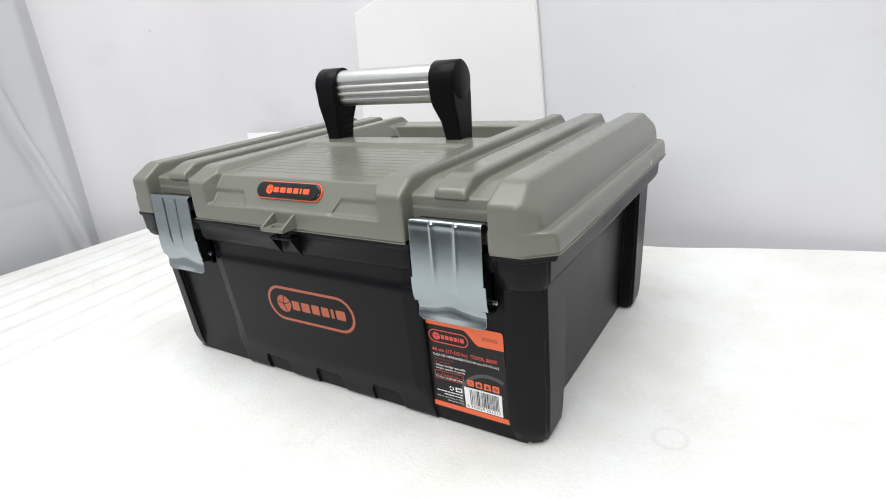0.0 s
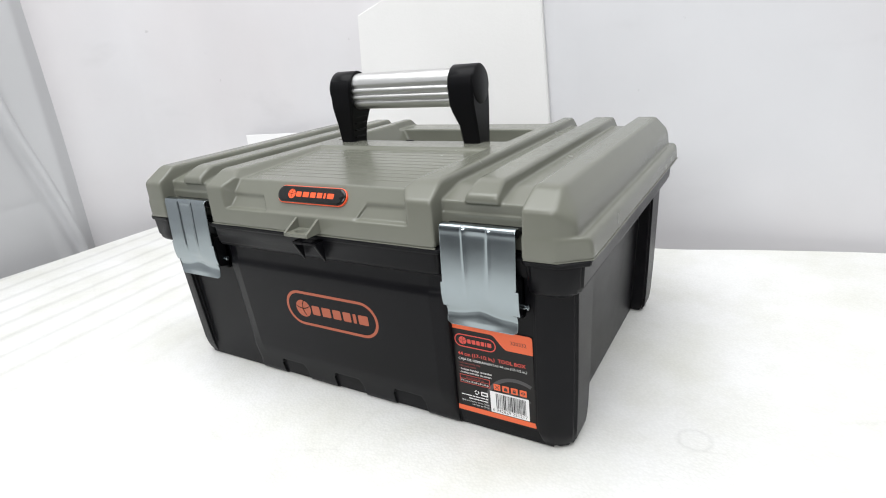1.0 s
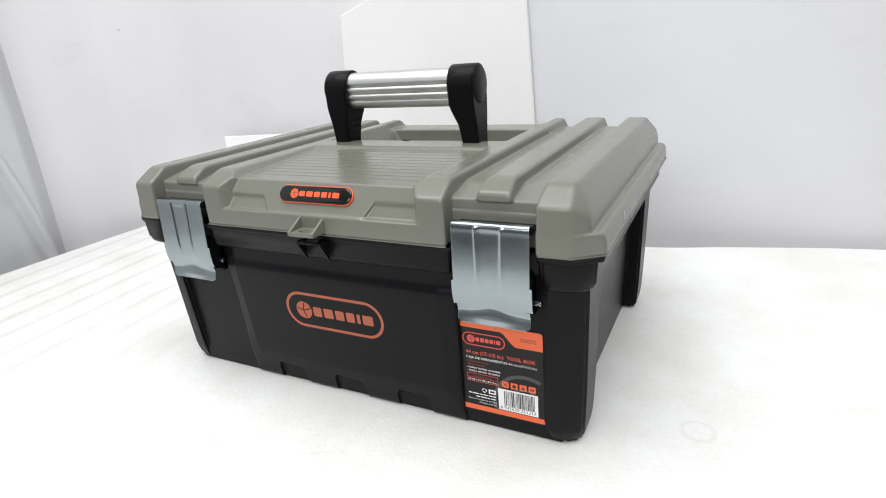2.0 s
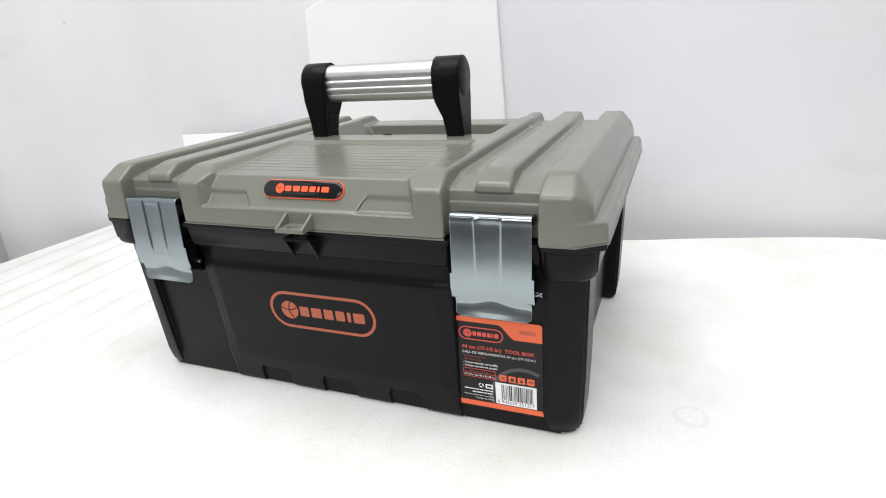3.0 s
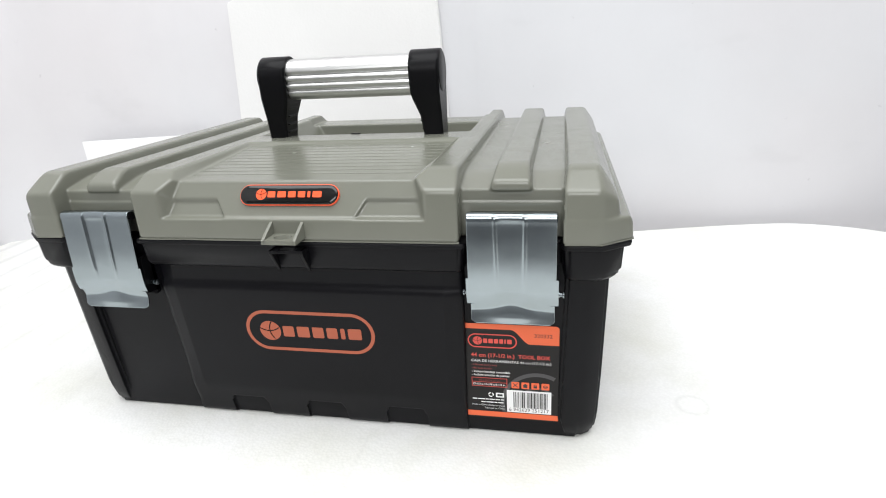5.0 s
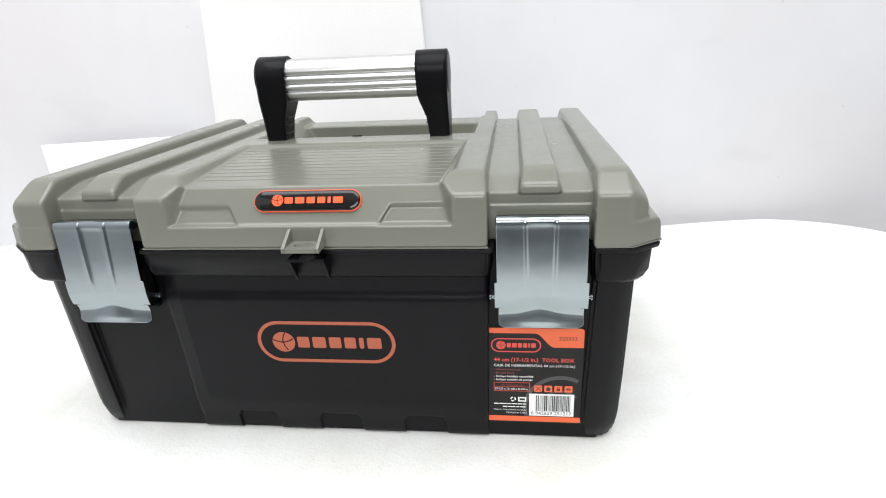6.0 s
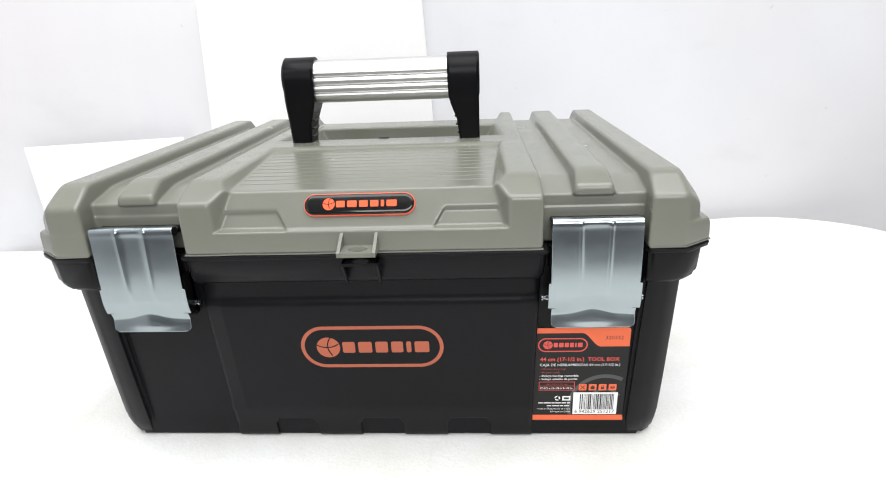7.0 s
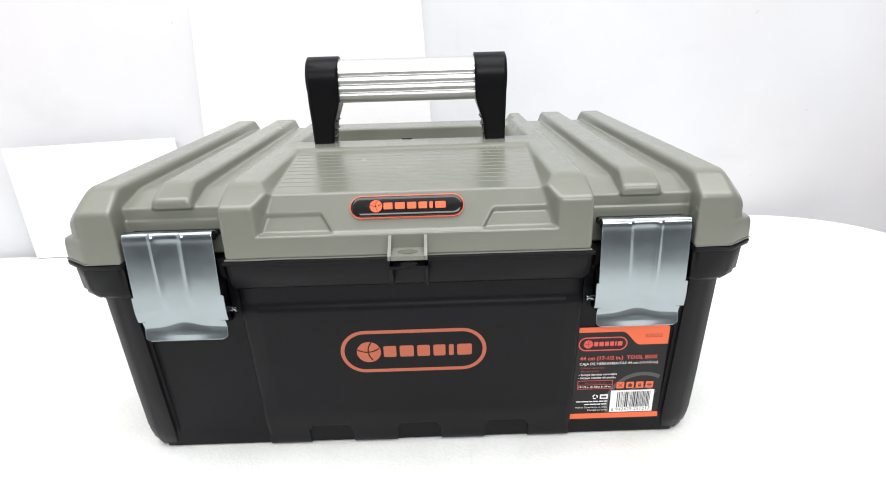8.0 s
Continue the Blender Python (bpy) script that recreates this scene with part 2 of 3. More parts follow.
# ---- the backdrop ----
def hanging(name, plan, z0, z1, folds, material, thick=0.003, nz=110, n=10, amp=0.004):
    """A sheet that hangs along a plan line, with folds at the given shares of its length."""
    line = [Vector(p) for p in plan]
    pts = []
    for a, b in zip(line, line[1:]):
        for k in range(n):
            pts.append(a + (b - a) * k / n)
    pts.append(line[-1])
    for _ in range(14):
        pts = [pts[0]] + [(p + 2 * q + r) / 4 for p, q, r in zip(pts, pts[1:], pts[2:])] + [pts[-1]]
    run = [0.0]
    for p, q in zip(pts, pts[1:]):
        run.append(run[-1] + (q - p).length)
    g = np.zeros((len(pts), nz, 3))
    for i, p in enumerate(pts):
        d = (pts[min(i + 1, len(pts) - 1)] - pts[max(i - 1, 0)]).normalized()
        nrm = Vector((-d.y, d.x))
        for j in range(nz):
            z = z0 + (z1 - z0) * j / (nz - 1)
            w = amp * noise.noise((run[i] * 2.6, z * 1.1, 1)) + 0.35 * amp * noise.noise((run[i] * 9, z * 3, 7))
            w -= 0.0016 * math.exp(-((z - 0.085 - 0.01 * noise.noise((run[i] * 3, 0, 5))) / 0.006) ** 2) * max(0.0, noise.noise((run[i] * 1.7, 2, 2)) + 0.25)
            for f, height, width, lean in folds:
                c = f + lean * (z - 0.2) + 0.012 * noise.noise((f * 9, z * 2.2, 3)) + 0.003 * noise.noise((f * 5, z * 14, 9))
                w += height * math.exp(-((run[i] - c) / width) ** 2)
            g[i, j] = (p.x + nrm.x * w, p.y + nrm.y * w, z)
    ob = link(name, grid_mesh(g), material, smooth=True)
    mod = ob.modifiers.new("cloth", "SOLIDIFY")
    mod.thickness = thick
    return ob


PLAN = [(1.30, 0.655), (0.60, 0.572), (0.2, 0.528), (-0.2, 0.492), (-0.5, 0.466), (-0.66, 0.445), (-0.77, 0.37), (-0.82, 0.25), (-0.835, 0.05)]
tagged(hanging("backdrop", PLAN, -0.55, 1.15, [(1.715, -0.0022, 0.006, 0.0), (1.50, 0.004, 0.05, 0.03), (1.262, -0.009, 0.014, 0.0), (0.9, 0.004, 0.09, 0.05)], SHEET, n=22), "white cloth backdrop hanging behind the table", "backdrop", kind="structure")
SIDE = [(-0.842, 0.262), (-0.800, 0.200), (-0.803, 0.150), (-0.780, 0.02), (-0.768, -0.2), (-0.765, -0.95)]
tagged(hanging("curtain", SIDE, -0.55, 1.15, [(0.122, 0.0070, 0.0046, 0.22), (0.136, -0.008, 0.012, 0.22), (0.33, 0.003, 0.05, 0.0), (0.62, 0.004, 0.07, 0.0)], CURTAIN, n=40, nz=420, amp=0.008), "pale grey curtain beside the table with one sharp fold", "curtain")

# a thick foam sheet and a card lean against the backdrop
def slab(corners, thick, bevel, direction):
    bm = bmesh.new()
    d = Vector(direction) * thick
    loft(bm, [[Vector(c) + d * k for c in corners] for k in (0, 1)])
    bmesh.ops.recalc_face_normals(bm, faces=bm.faces)
    bmesh.ops.bevel(bm, geom=bm.edges[:], offset=bevel, segments=3, affect="EDGES")
    return bm


back = Vector((-0.085, 1, 0)).normalized()
sheet = slab([(-0.318, 0.4670, 0.0), (0.022, 0.4960, 0.0), (-0.002, 0.4965, 0.46), (-0.300, 0.4690, 0.346)], 0.009, 0.0015, back)
tagged(link("foam_board", sheet, PANEL), "thick white foam board leaning upright against the backdrop", "foam board")
card = slab([(-0.562, 0.4250, 0.001), (-0.335, 0.4420, 0.001), (-0.345, 0.4525, 0.163), (-0.573, 0.4330, 0.158)], 0.003, 0.0006, back)
tagged(link("card", card, BOARD), "plain white card standing on the foam sheet against the backdrop", "card")

# ---- the tool box ----
box = tagged(new("tool_box"), "closed black plastic tool box with grey-green lid and steel latches", "tool box")


def smax(a, b, k):
    """The larger of two fields, with the edge between them rounded over k."""
    h = np.clip(k - np.abs(a - b), 0, None) / k
    return np.maximum(a, b) + h * h * k * 0.25


def smin(a, b, k):
    return -smax(-a, -b, k)


def side_of(u, v, p, q, within):
    """Distance from the line p-q in the plane (u, v), negative on the side of the point within."""
    du, dv = q[0] - p[0], q[1] - p[1]
    n = math.hypot(du, dv)
    if (within[1] - p[1]) * du - (within[0] - p[0]) * dv > 0:
        n = -n
    return ((v - p[1]) * du - (u - p[0]) * dv) / n


def convex(k, *fields):
    """A rounded convex solid: where all the fields are negative."""
    out = fields[0]
    for f in fields[1:]:
        out = smax(out, f, k)
    return out


def skin(field, lo, cell):
    """The surface on which the field is zero, as a smooth mesh: one point for each cell that it crosses."""
    nx, ny, nz = field.shape
    inside = field < 0
    total = np.zeros((nx - 1, ny - 1, nz - 1, 3), np.float32)
    count = np.zeros((nx - 1, ny - 1, nz - 1), np.float32)
    crossings = []
    for axis in range(3):
        a = [slice(None)] * 3
        b = [slice(None)] * 3
        a[axis], b[axis] = slice(None, -1), slice(1, None)
        fa, fb = field[tuple(a)], field[tuple(b)]
        idx = np.argwhere(inside[tuple(a)] != inside[tuple(b)])
        va, vb = fa[tuple(idx.T)], fb[tuple(idx.T)]
        at = idx.astype(np.float32)
        at[:, axis] += va / (va - vb)
        others = [o for o in range(3) if o != axis]
        for s in (0, 1):
            for t in (0, 1):
                c = idx.copy()
                c[:, others[0]] -= s
                c[:, others[1]] -= t
                key = tuple(c.T)
                np.add.at(total, key, at)
                np.add.at(count, key, 1)
        crossings.append((axis, others, idx, inside[tuple(a)][tuple(idx.T)]))
    used = np.argwhere(count > 0)
    number = np.full(count.shape, -1, np.int64)
    number[tuple(used.T)] = np.arange(len(used))
    pts = total[tuple(used.T)] / count[tuple(used.T)][:, None]
    quads = []
    for axis, (o1, o2), idx, first_in in crossings:
        ring = []
        for s, t in ((0, 0), (1, 0), (1, 1), (0, 1)):
            c = idx.copy()
            c[:, o1] -= s
            c[:, o2] -= t
            ring.append(number[tuple(c.T)])
        q = np.stack(ring, 1)
        flip = first_in if axis != 1 else ~first_in
        q[~flip] = q[~flip][:, ::-1]
        quads.append(q)
    grad = np.stack(np.gradient(field), -1)

    def sample(grid, p):
        i = np.clip(np.floor(p).astype(int), 0, np.array(grid.shape[:3]) - 2)
        f = p - i
        out = 0
        for dx in (0, 1):
            for dy in (0, 1):
                for dz in (0, 1):
                    w = np.abs(1 - dx - f[:, 0]) * np.abs(1 - dy - f[:, 1]) * np.abs(1 - dz - f[:, 2])
                    g = grid[i[:, 0] + dx, i[:, 1] + dy, i[:, 2] + dz]
                    out = out + (w[:, None] * g if g.ndim > 1 else w * g)
        return out
    for _ in range(2):
        g = sample(grad, pts)
        pts = pts - np.clip(sample(field, pts) / np.maximum((g * g).sum(1), 1e-9), -0.4, 0.4)[:, None] * g
    normals = sample(grad, pts)
    normals /= np.maximum(np.linalg.norm(normals, axis=1), 1e-9)[:, None]
    return pts * cell + np.array(lo), np.concatenate(quads), normals


TOP, DECK, EDGE = 0.2035, 0.1957, 0.1586     # the lid's heights: ridges, groove floors, bottom edge


def lid_field(a, y, z):
    """The lid's solid at half-width a: negative inside."""
    K = 0.0024

    def yz(p, q):
        return side_of(y, z, p, q, (0.15, 0.17))

    def az(p, q, mid=0.195):
        return side_of(a, z, p, q, (mid, 0.17))

    def ay(p, q):
        return side_of(a, y, p, q, (0.19, 0.15))
    bottom = EDGE - z
    # deck: the groove floors, their sloping fronts, and a faint step across the front face
    deck = convex(0.0010, a - 0.190, bottom, z - DECK, yz((0.0262, DECK), (-0.0006, 0.1903)), yz((-0.0006, 0.1903), (0.0004, 0.150)), yz((0.305, 0.187), (0.287, DECK)), y - 0.3055)
    deck = smin(deck, convex(0.0006, a - 0.190, bottom, z - 0.1822, yz((-0.0012, 0.1822), (0.0006, EDGE)), y - 0.1), 0.0004)
    # outer ridges and the rim beside them
    ridge = convex(K, z - TOP, yz((0.0045, TOP), (-0.0150, 0.1915)), -0.0150 - y, az((0.1790, DECK), (0.1815, TOP)), 0.1792 - a,
                   az((0.2112, 0.1868), (0.2003, TOP)), az((0.2130, 0.1700), (0.2112, 0.1868)), ay((0.2010, -0.0150), (0.2126, -0.0045)),
                   (a - 0.2006) * 0.714 + (y + 0.0150) * -0.35 + (z - 0.1917) * 0.608, yz((0.312, 0.189), (0.299, TOP)), y - 0.3130, ay((0.2126, 0.3085), (0.2012, 0.3130)), bottom)
    rim = convex(0.0020, z - 0.1740, bottom, 0.1792 - a, az((0.2214, EDGE), (0.2203, 0.1712)), az((0.2203, 0.1712), (0.2182, 0.1738)), -0.0150 - y, ay((0.2020, -0.0150), (0.2212, -0.0010)), y - 0.3140, ay((0.2212, 0.3095), (0.2150, 0.3140)))
    outer = smin(ridge, rim, 0.0016)
    # inner ridges: their tips hang over the groove's front edge
    inner = convex(0.0026, z - TOP, np.abs(a - 0.1470) - 0.0102 - 0.22 * (TOP - z), yz((0.0125, TOP), (-0.0034, 0.1956)), -0.0034 - y, 0.1890 - z, yz((0.309, 0.189), (0.300, TOP)))
    # centre block
    block = convex(K, z - TOP, bottom, -0.0150 - y, yz((0.0050, TOP), (-0.0150, 0.1925)), az((0.1152, 0.1950), (0.1126, TOP), 0.05), a - 0.1150, yz((0.312, 0.189), (0.299, TOP)), y - 0.3135)
    slope = yz((-0.0126, 0.1744), (0.0008, 0.1964))
    # sunk panel, the sloping field with the badge, two pockets beside it, the handle's well
    panel = convex(0.0012, -yz((0.0008, 0.1964), (0.108, 0.2004)), -yz((0.1190, 0.2060), (0.1120, 0.2000)), (a - 0.0925 - 0.02 * y + 1.05 * (TOP - z)) * 0.69)
    field = convex(0.0014, -slope, 0.1742 - z, (a - 0.0852 + 0.55 * y) * 0.876, y - 0.006)
    pocket = convex(0.0010, -(slope + 0.0022), 0.1742 - z, side_of(y, z, (-0.0070, 0.1854), (-0.0040, 0.1828), (-0.009, 0.178)), (a - 0.0852 + 0.55 * y) * 0.876, 0.0475 + 0.66 * (z - 0.1745) - a, y - 0.006)
    well = convex(0.0030, 0.1755 - z, (a - 0.0985 + 0.55 * (TOP - z)) * 0.876, 0.1508 - y - 0.06 * (z - 0.1755), y - 0.2650 - 0.08 * (z - 0.1755))
    low_back = convex(0.0024, DECK - z, a - 0.0985 - 0.4 * (z - DECK), 0.2600 - y)
    for cut in (smin(panel, field, 0.0008), pocket, well, low_back):
        block = smax(block, -cut, 0.0018)
    # the floor under the well
    block = smin(block, convex(K, z - 0.1765, bottom, a - 0.11, 0.13 - y, y - 0.29), 0.001)
    out = smin(deck, inner, 0.0014)
    out = smin(out, outer, 0.0014)
    # the deck stops at the block's walls, so that the well and the panel stay open
    out = np.where(a < 0.112, np.maximum(out, 0.112 - a), out)
    return smin(out, block, 0.0014)


def lid_mesh(cell=0.001):
    lo = np.array((0.0, -0.0190, 0.1560))
    nx, ny, nz = 226, 338, 52
    a, y, z = np.meshgrid(*[(lo[i] + cell * np.arange(n)).astype(np.float32) for i, n in enumerate((nx, ny, nz))], indexing="ij", sparse=True)
    half = lid_field(a, y, z)
    full = np.concatenate((half[:0:-1], half))
    pts, quads, normals = skin(full, (-cell * (nx - 1), lo[1], lo[2]), cell)
    me = bpy.data.meshes.new("lid")
    me.from_pydata(pts.tolist(), [], quads.tolist())
    me.shade_smooth()
    me.normals_split_custom_set_from_vertices(normals.tolist())
    return me


lid = new("lid", lid_mesh())
lid.data.materials.append(GREY)
lid.parent = box
tagged(lid, "grey-green moulded plastic lid with long ridges")

# thin moulded ribs across the sunk panel
for k in range(10):
    y = 0.0165 + 0.0098 * k
    z = 0.1964 + (y - 0.0008) / 0.1072 * 0.0040
    w = 0.0925 + 0.02 * y - 1.05 * (TOP - z) - 0.0012
    bm = bmesh.new()
    loft(bm, [[(x, y - 0.0005, z - 0.0006), (x, y - 0.0002, z + 0.0002), (x, y + 0.0003, z + 0.0002), (x, y + 0.0006, z - 0.0006)] for x in (-w, w)])
    part("rib", bm, GREY, lid)

# the ragged seam of plastic that the mould left along the bottom edge
def seam(path):
    pts = []
    for p, q in zip(path, path[1:]):
        p, q = Vector(p), Vector(q)
        n = max(2, int((q - p).length / 0.004))
        d = (q - p).normalized()
        out = Vector((d.y, -d.x))
        for k in range(n + 1):
            c = p + (q - p) * k / n
            r = 0.00035 + 0.0004 * max(0.0, noise.noise((c.x * 60, c.y * 60, 3)))
            pts.append((c + out * r, c - out * 0.001, 0.1590 + 0.0003 * noise.noise((c.x * 45, c.y * 45, 8))))
    bm = bmesh.new()
    loft(bm, [[(o.x, o.y, z - 0.0006), (o.x, o.y, z), (i.x, i.y, z + 0.0003), (i.x, i.y, z - 0.0006)] for o, i, z in pts])
    return bm


for path in ([(-0.1150, -0.0148), (0.1150, -0.0148)], [(0.1800, -0.0148), (0.2018, -0.0148), (0.2212, -0.0008), (0.2214, 0.309)], [(-0.2214, 0.309), (-0.2212, -0.0008), (-0.2018, -0.0148), (-0.1800, -0.0148)]):
    part("mould_seam", seam(path), GREY, lid)


def eye_mesh(z0, z1, y0, y1, down):
    """Padlock eye: a plate with a hole between two three-cornered cheeks."""
    bm = bmesh.new()
    n = 32
    hole = [(0.0062 * math.cos(2 * math.pi * k / n), (y0 + y1) / 2 - 0.0003 + 0.0042 * math.sin(2 * math.pi * k / n)) for k in range(n)]
    rim = []
    for hx, hy in hole:
        dx, dy = hx, hy - (y0 + y1) / 2
        s = min(0.0116 / max(1e-6, abs(dx)), ((y1 - y0) / 2) / max(1e-6, abs(dy)))
        rim.append((dx * s, (y0 + y1) / 2 + dy * s))
    loops = [[bm.verts.new((x, y, z)) for x, y in pts] for pts, z in ((hole, z0), (rim, z0), (rim, z1), (hole, z1))]
    loops.append(loops[0])
    for a, b in zip(loops, loops[1:]):
        for i in range(n):
            bm.faces.new((a[i], a[(i + 1) % n], b[(i + 1) % n], b[i]))
    tip = z0 - 0.016 if down else z1 + 0.0084
    for s in (-1, 1):
        b2 = bmesh.new()
        loft(b2, [[(s * x, y0, z0 if not down else z1), (s * x, y1, z0 if not down else z1), (s * x, y1, tip), (s * x, y0, z1 if not down else z0)] for x in (0.0100, 0.0120)])
        absorb(bm, b2)
    return bm


part("padlock_eye", eye_mesh(0.1612, 0.1640, -0.0300, -0.0146, False), GREY, lid, "moulded padlock eye with an oval hole")


bm = bmesh.new()
loft(bm, [[(-0.006 + 0.0048 * k * math.cos(a), 0.1485 + 0.0012 * k * math.sin(a), z) for a in np.linspace(0, 2 * math.pi, 20, endpoint=False)] for k, z in ((1, 0.2028), (1, 0.2038), (0.8, 0.2042))])
part("moulding_mark", bm, BLACK, lid, "small dark moulding mark")


def front_panel():
    """The raised front field as one moulded sheet that runs down into four feet."""
    feet = ((-0.1120, -0.0815), (-0.0490, -0.0165), (0.0165, 0.0490), (0.0815, 0.1120))
    xs = set(np.round(np.linspace(-0.1120, 0.1120, 57), 5))
    for a, b in feet:
        for e, d in ((a, -1), (b, 1)):
            if abs(e) < 0.111:
                xs |= {round(e + d * q, 5) for q in (-0.001, -0.0003, 0.0, 0.0002, 0.0005, 0.001, 0.0018, 0.003)}
    xs |= {s * q for s in (-1, 1) for q in (0.0985, 0.0995, 0.1005, 0.1105, 0.1114, 0.1119)}
    xs = sorted(xs)
    prof_z = [0.0, 0.0015, 0.004, 0.0145, 0.030, 0.034, 0.117, 0.1195, 0.1235, 0.126, 0.145]
    prof_y = [0.0085, 0.0062, 0.0050, 0.0026, -0.0012, -0.0019, -0.0080, -0.0079, -0.0064, -0.0063, -0.0067]
    high = [0.0145, 0.018, 0.022, 0.026, 0.030, 0.034, 0.045, 0.06, 0.08, 0.1, 0.112, 0.117, 0.1195, 0.1215, 0.1235, 0.126, 0.135, 0.145]
    low = [0.010, 0.006, 0.004, 0.0025, 0.0015, 0.0006, 0.0]
    g = np.zeros((len(xs) + 2, len(high) + len(low) + 1, 3))
    for i, x in enumerate(xs):
        gap = min(max(0.0, max(a - x, x - b)) for a, b in feet)
        lift = 0.0200 * (1 - (1 - min(1.0, gap / 0.0034)) ** 2.6) if gap > 0 else 0.0
        if gap > 0:
            lift = max(lift, 0.0150)
        col = []
        for z in high[::-1]:
            z = max(z, lift)
            w = np.interp(z, [0.0145, 0.145], [1.0, 1.027])
            y = np.interp(z, prof_z, prof_y)
            # sloping shoulders towards both ends
            c = max(0.0, (abs(x) - 0.0995) / 0.0125) * float(step(0.016, 0.050, z))
            col.append((x * w, y + 0.0024 * c + 0.002 * max(0.0, (abs(x) - 0.1105) / 0.0015) ** 2, z))
        for z in low:
            zz = max(z, lift)
            col.append((x, float(np.interp(zz, prof_z, prof_y)), zz))
        col.append((x, 0.030, max(0.0, lift)))
        g[i + 1] = col
    for e, src in ((0, 1), (-1, -2)):
        g[e] = g[src]
        g[e][:, 1] = 0.03
    return grid_mesh(g)


# body: sections as rings of points, lofted upwards
def body_mesh():
    bm = bmesh.new()

    def solid(*rings, bevel=0.0012):
        b2 = bmesh.new()
        loft(b2, rings)
        bmesh.ops.recalc_face_normals(b2, faces=b2.faces)
        if bevel:
            bmesh.ops.bevel(b2, geom=b2.edges[:], offset=bevel, segments=2, affect="EDGES", clamp_overlap=True)
        absorb(bm, b2)

    # tub
    solid(rect(-0.190, 0.190, 0.0078, 0.283, 0.0012), rect(-0.1915, 0.1915, 0.0052, 0.286, 0.0130), rect(-0.198, 0.198, -0.0008, 0.300, 0.157), bevel=0)
    # corner posts
    for sx in (-1, 1):
        for back in (False, True):
            def r(x0, x1, yf, yb, z, c):
                if back:
                    yf, yb = 0.297 - yb, 0.297 - yf
                    ring = [(x0, yf), (x1, yf), (x1, yb - c * 0.75), (x1 - c, yb), (x0, yb)]
                else:
                    ring = [(x0, yf), (x1 - c, yf), (x1, yf + c * 0.75), (x1, yb), (x0, yb)]
                return [(sx * x, y, z) for x, y in ring]
            solid(r(0.1835, 0.2000, 0.0095, 0.039, 0.0, 0.0080), r(0.1805, 0.2040, 0.0065, 0.043, 0.004, 0.0115), r(0.1775, 0.2056, 0.0018, 0.044, 0.017, 0.0140), r(0.1785, 0.2070, -0.0006, 0.045, 0.050, 0.0150), r(0.1815, 0.2092, -0.0060, 0.044, 0.140, 0.0150), bevel=0.0030)
    # front panel with its four feet, cut out between them
    absorb(bm, front_panel())
    solid(rect(-0.104, 0.104, 0.0098, 0.03, 0.0006), rect(-0.104, 0.104, 0.0082, 0.03, 0.0050), rect(-0.104, 0.104, 0.0050, 0.03, 0.0260), bevel=0)
    for x0, x1 in ((-0.1130, -0.0815), (-0.0490, -0.0165), (0.0165, 0.0490), (0.0815, 0.1130)):
        solid(rect(x0, x1, 0.262, 0.2835, 0.0, 0.002), rect(x0, x1, 0.262, 0.287, 0.016, 0.002), bevel=0.0012)
    # rim: the front bar, two sides, the back bar
    solid(rect(-0.1150, 0.1150, -0.0105, 0.02, 0.1368, 0.003), rect(-0.1165, 0.1165, -0.0132, 0.02, 0.1400, 0.003), rect(-0.1175, 0.1175, -0.0142, 0.02, 0.1572, 0.003))
    for sx in (-1, 1):
        def s(x0, x1, y0, y1, z, c):
            a, b = sorted((sx * x0, sx * x1))
            e = 0.003
            front = [(a, y0 + (c * 0.74 if sx < 0 else e)), (a + (c if sx < 0 else e), y0), (b - (c if sx > 0 else e), y0), (b, y0 + (c * 0.74 if sx > 0 else e))]
            return [(x, y, z) for x, y in front + [(b, y1 - e), (b - e, y1), (a + e, y1), (a, y1 - e)]]
        solid(s(0.1805, 0.2085, -0.0080, 0.3065, 0.1315, 0.009), s(0.1795, 0.2148, -0.0118, 0.3110, 0.1372, 0.0115), s(0.1788, 0.2160, -0.0130, 0.3120, 0.1562, 0.0120), bevel=0.0026)
        # thin flange under the lid
        solid(s(0.1780, 0.2198, -0.0148, 0.3138, 0.1545, 0.0165), s(0.1780, 0.2205, -0.0152, 0.3140, 0.1582, 0.0165), bevel=0.0006)
        # hinge blocks in the latch gaps
        solid(s(0.1190, 0.1785, -0.0030, 0.02, 0.1405, 0.002), s(0.1190, 0.1785, -0.0050, 0.02, 0.1560, 0.002), bevel=0.001)
    solid(rect(-0.1190, 0.1190, -0.0154, 0.02, 0.1548, 0.002), rect(-0.1190, 0.1190, -0.0156, 0.02, 0.1582, 0.002), bevel=0.0006)
    solid(rect(-0.18, 0.18, 0.280, 0.3065, 0.1330, 0.003), rect(-0.18, 0.18, 0.280, 0.3120, 0.1570, 0.003))
    return bm


body = part("body", body_mesh(), BLACK, box, "black moulded plastic body with corner posts and a stepped front")
sharp_by_angle(body, 42)
part("padlock_eye", eye_mesh(0.1525, 0.1545, -0.0232, -0.0138, True), BLACK, body, "black padlock eye below the lid's")


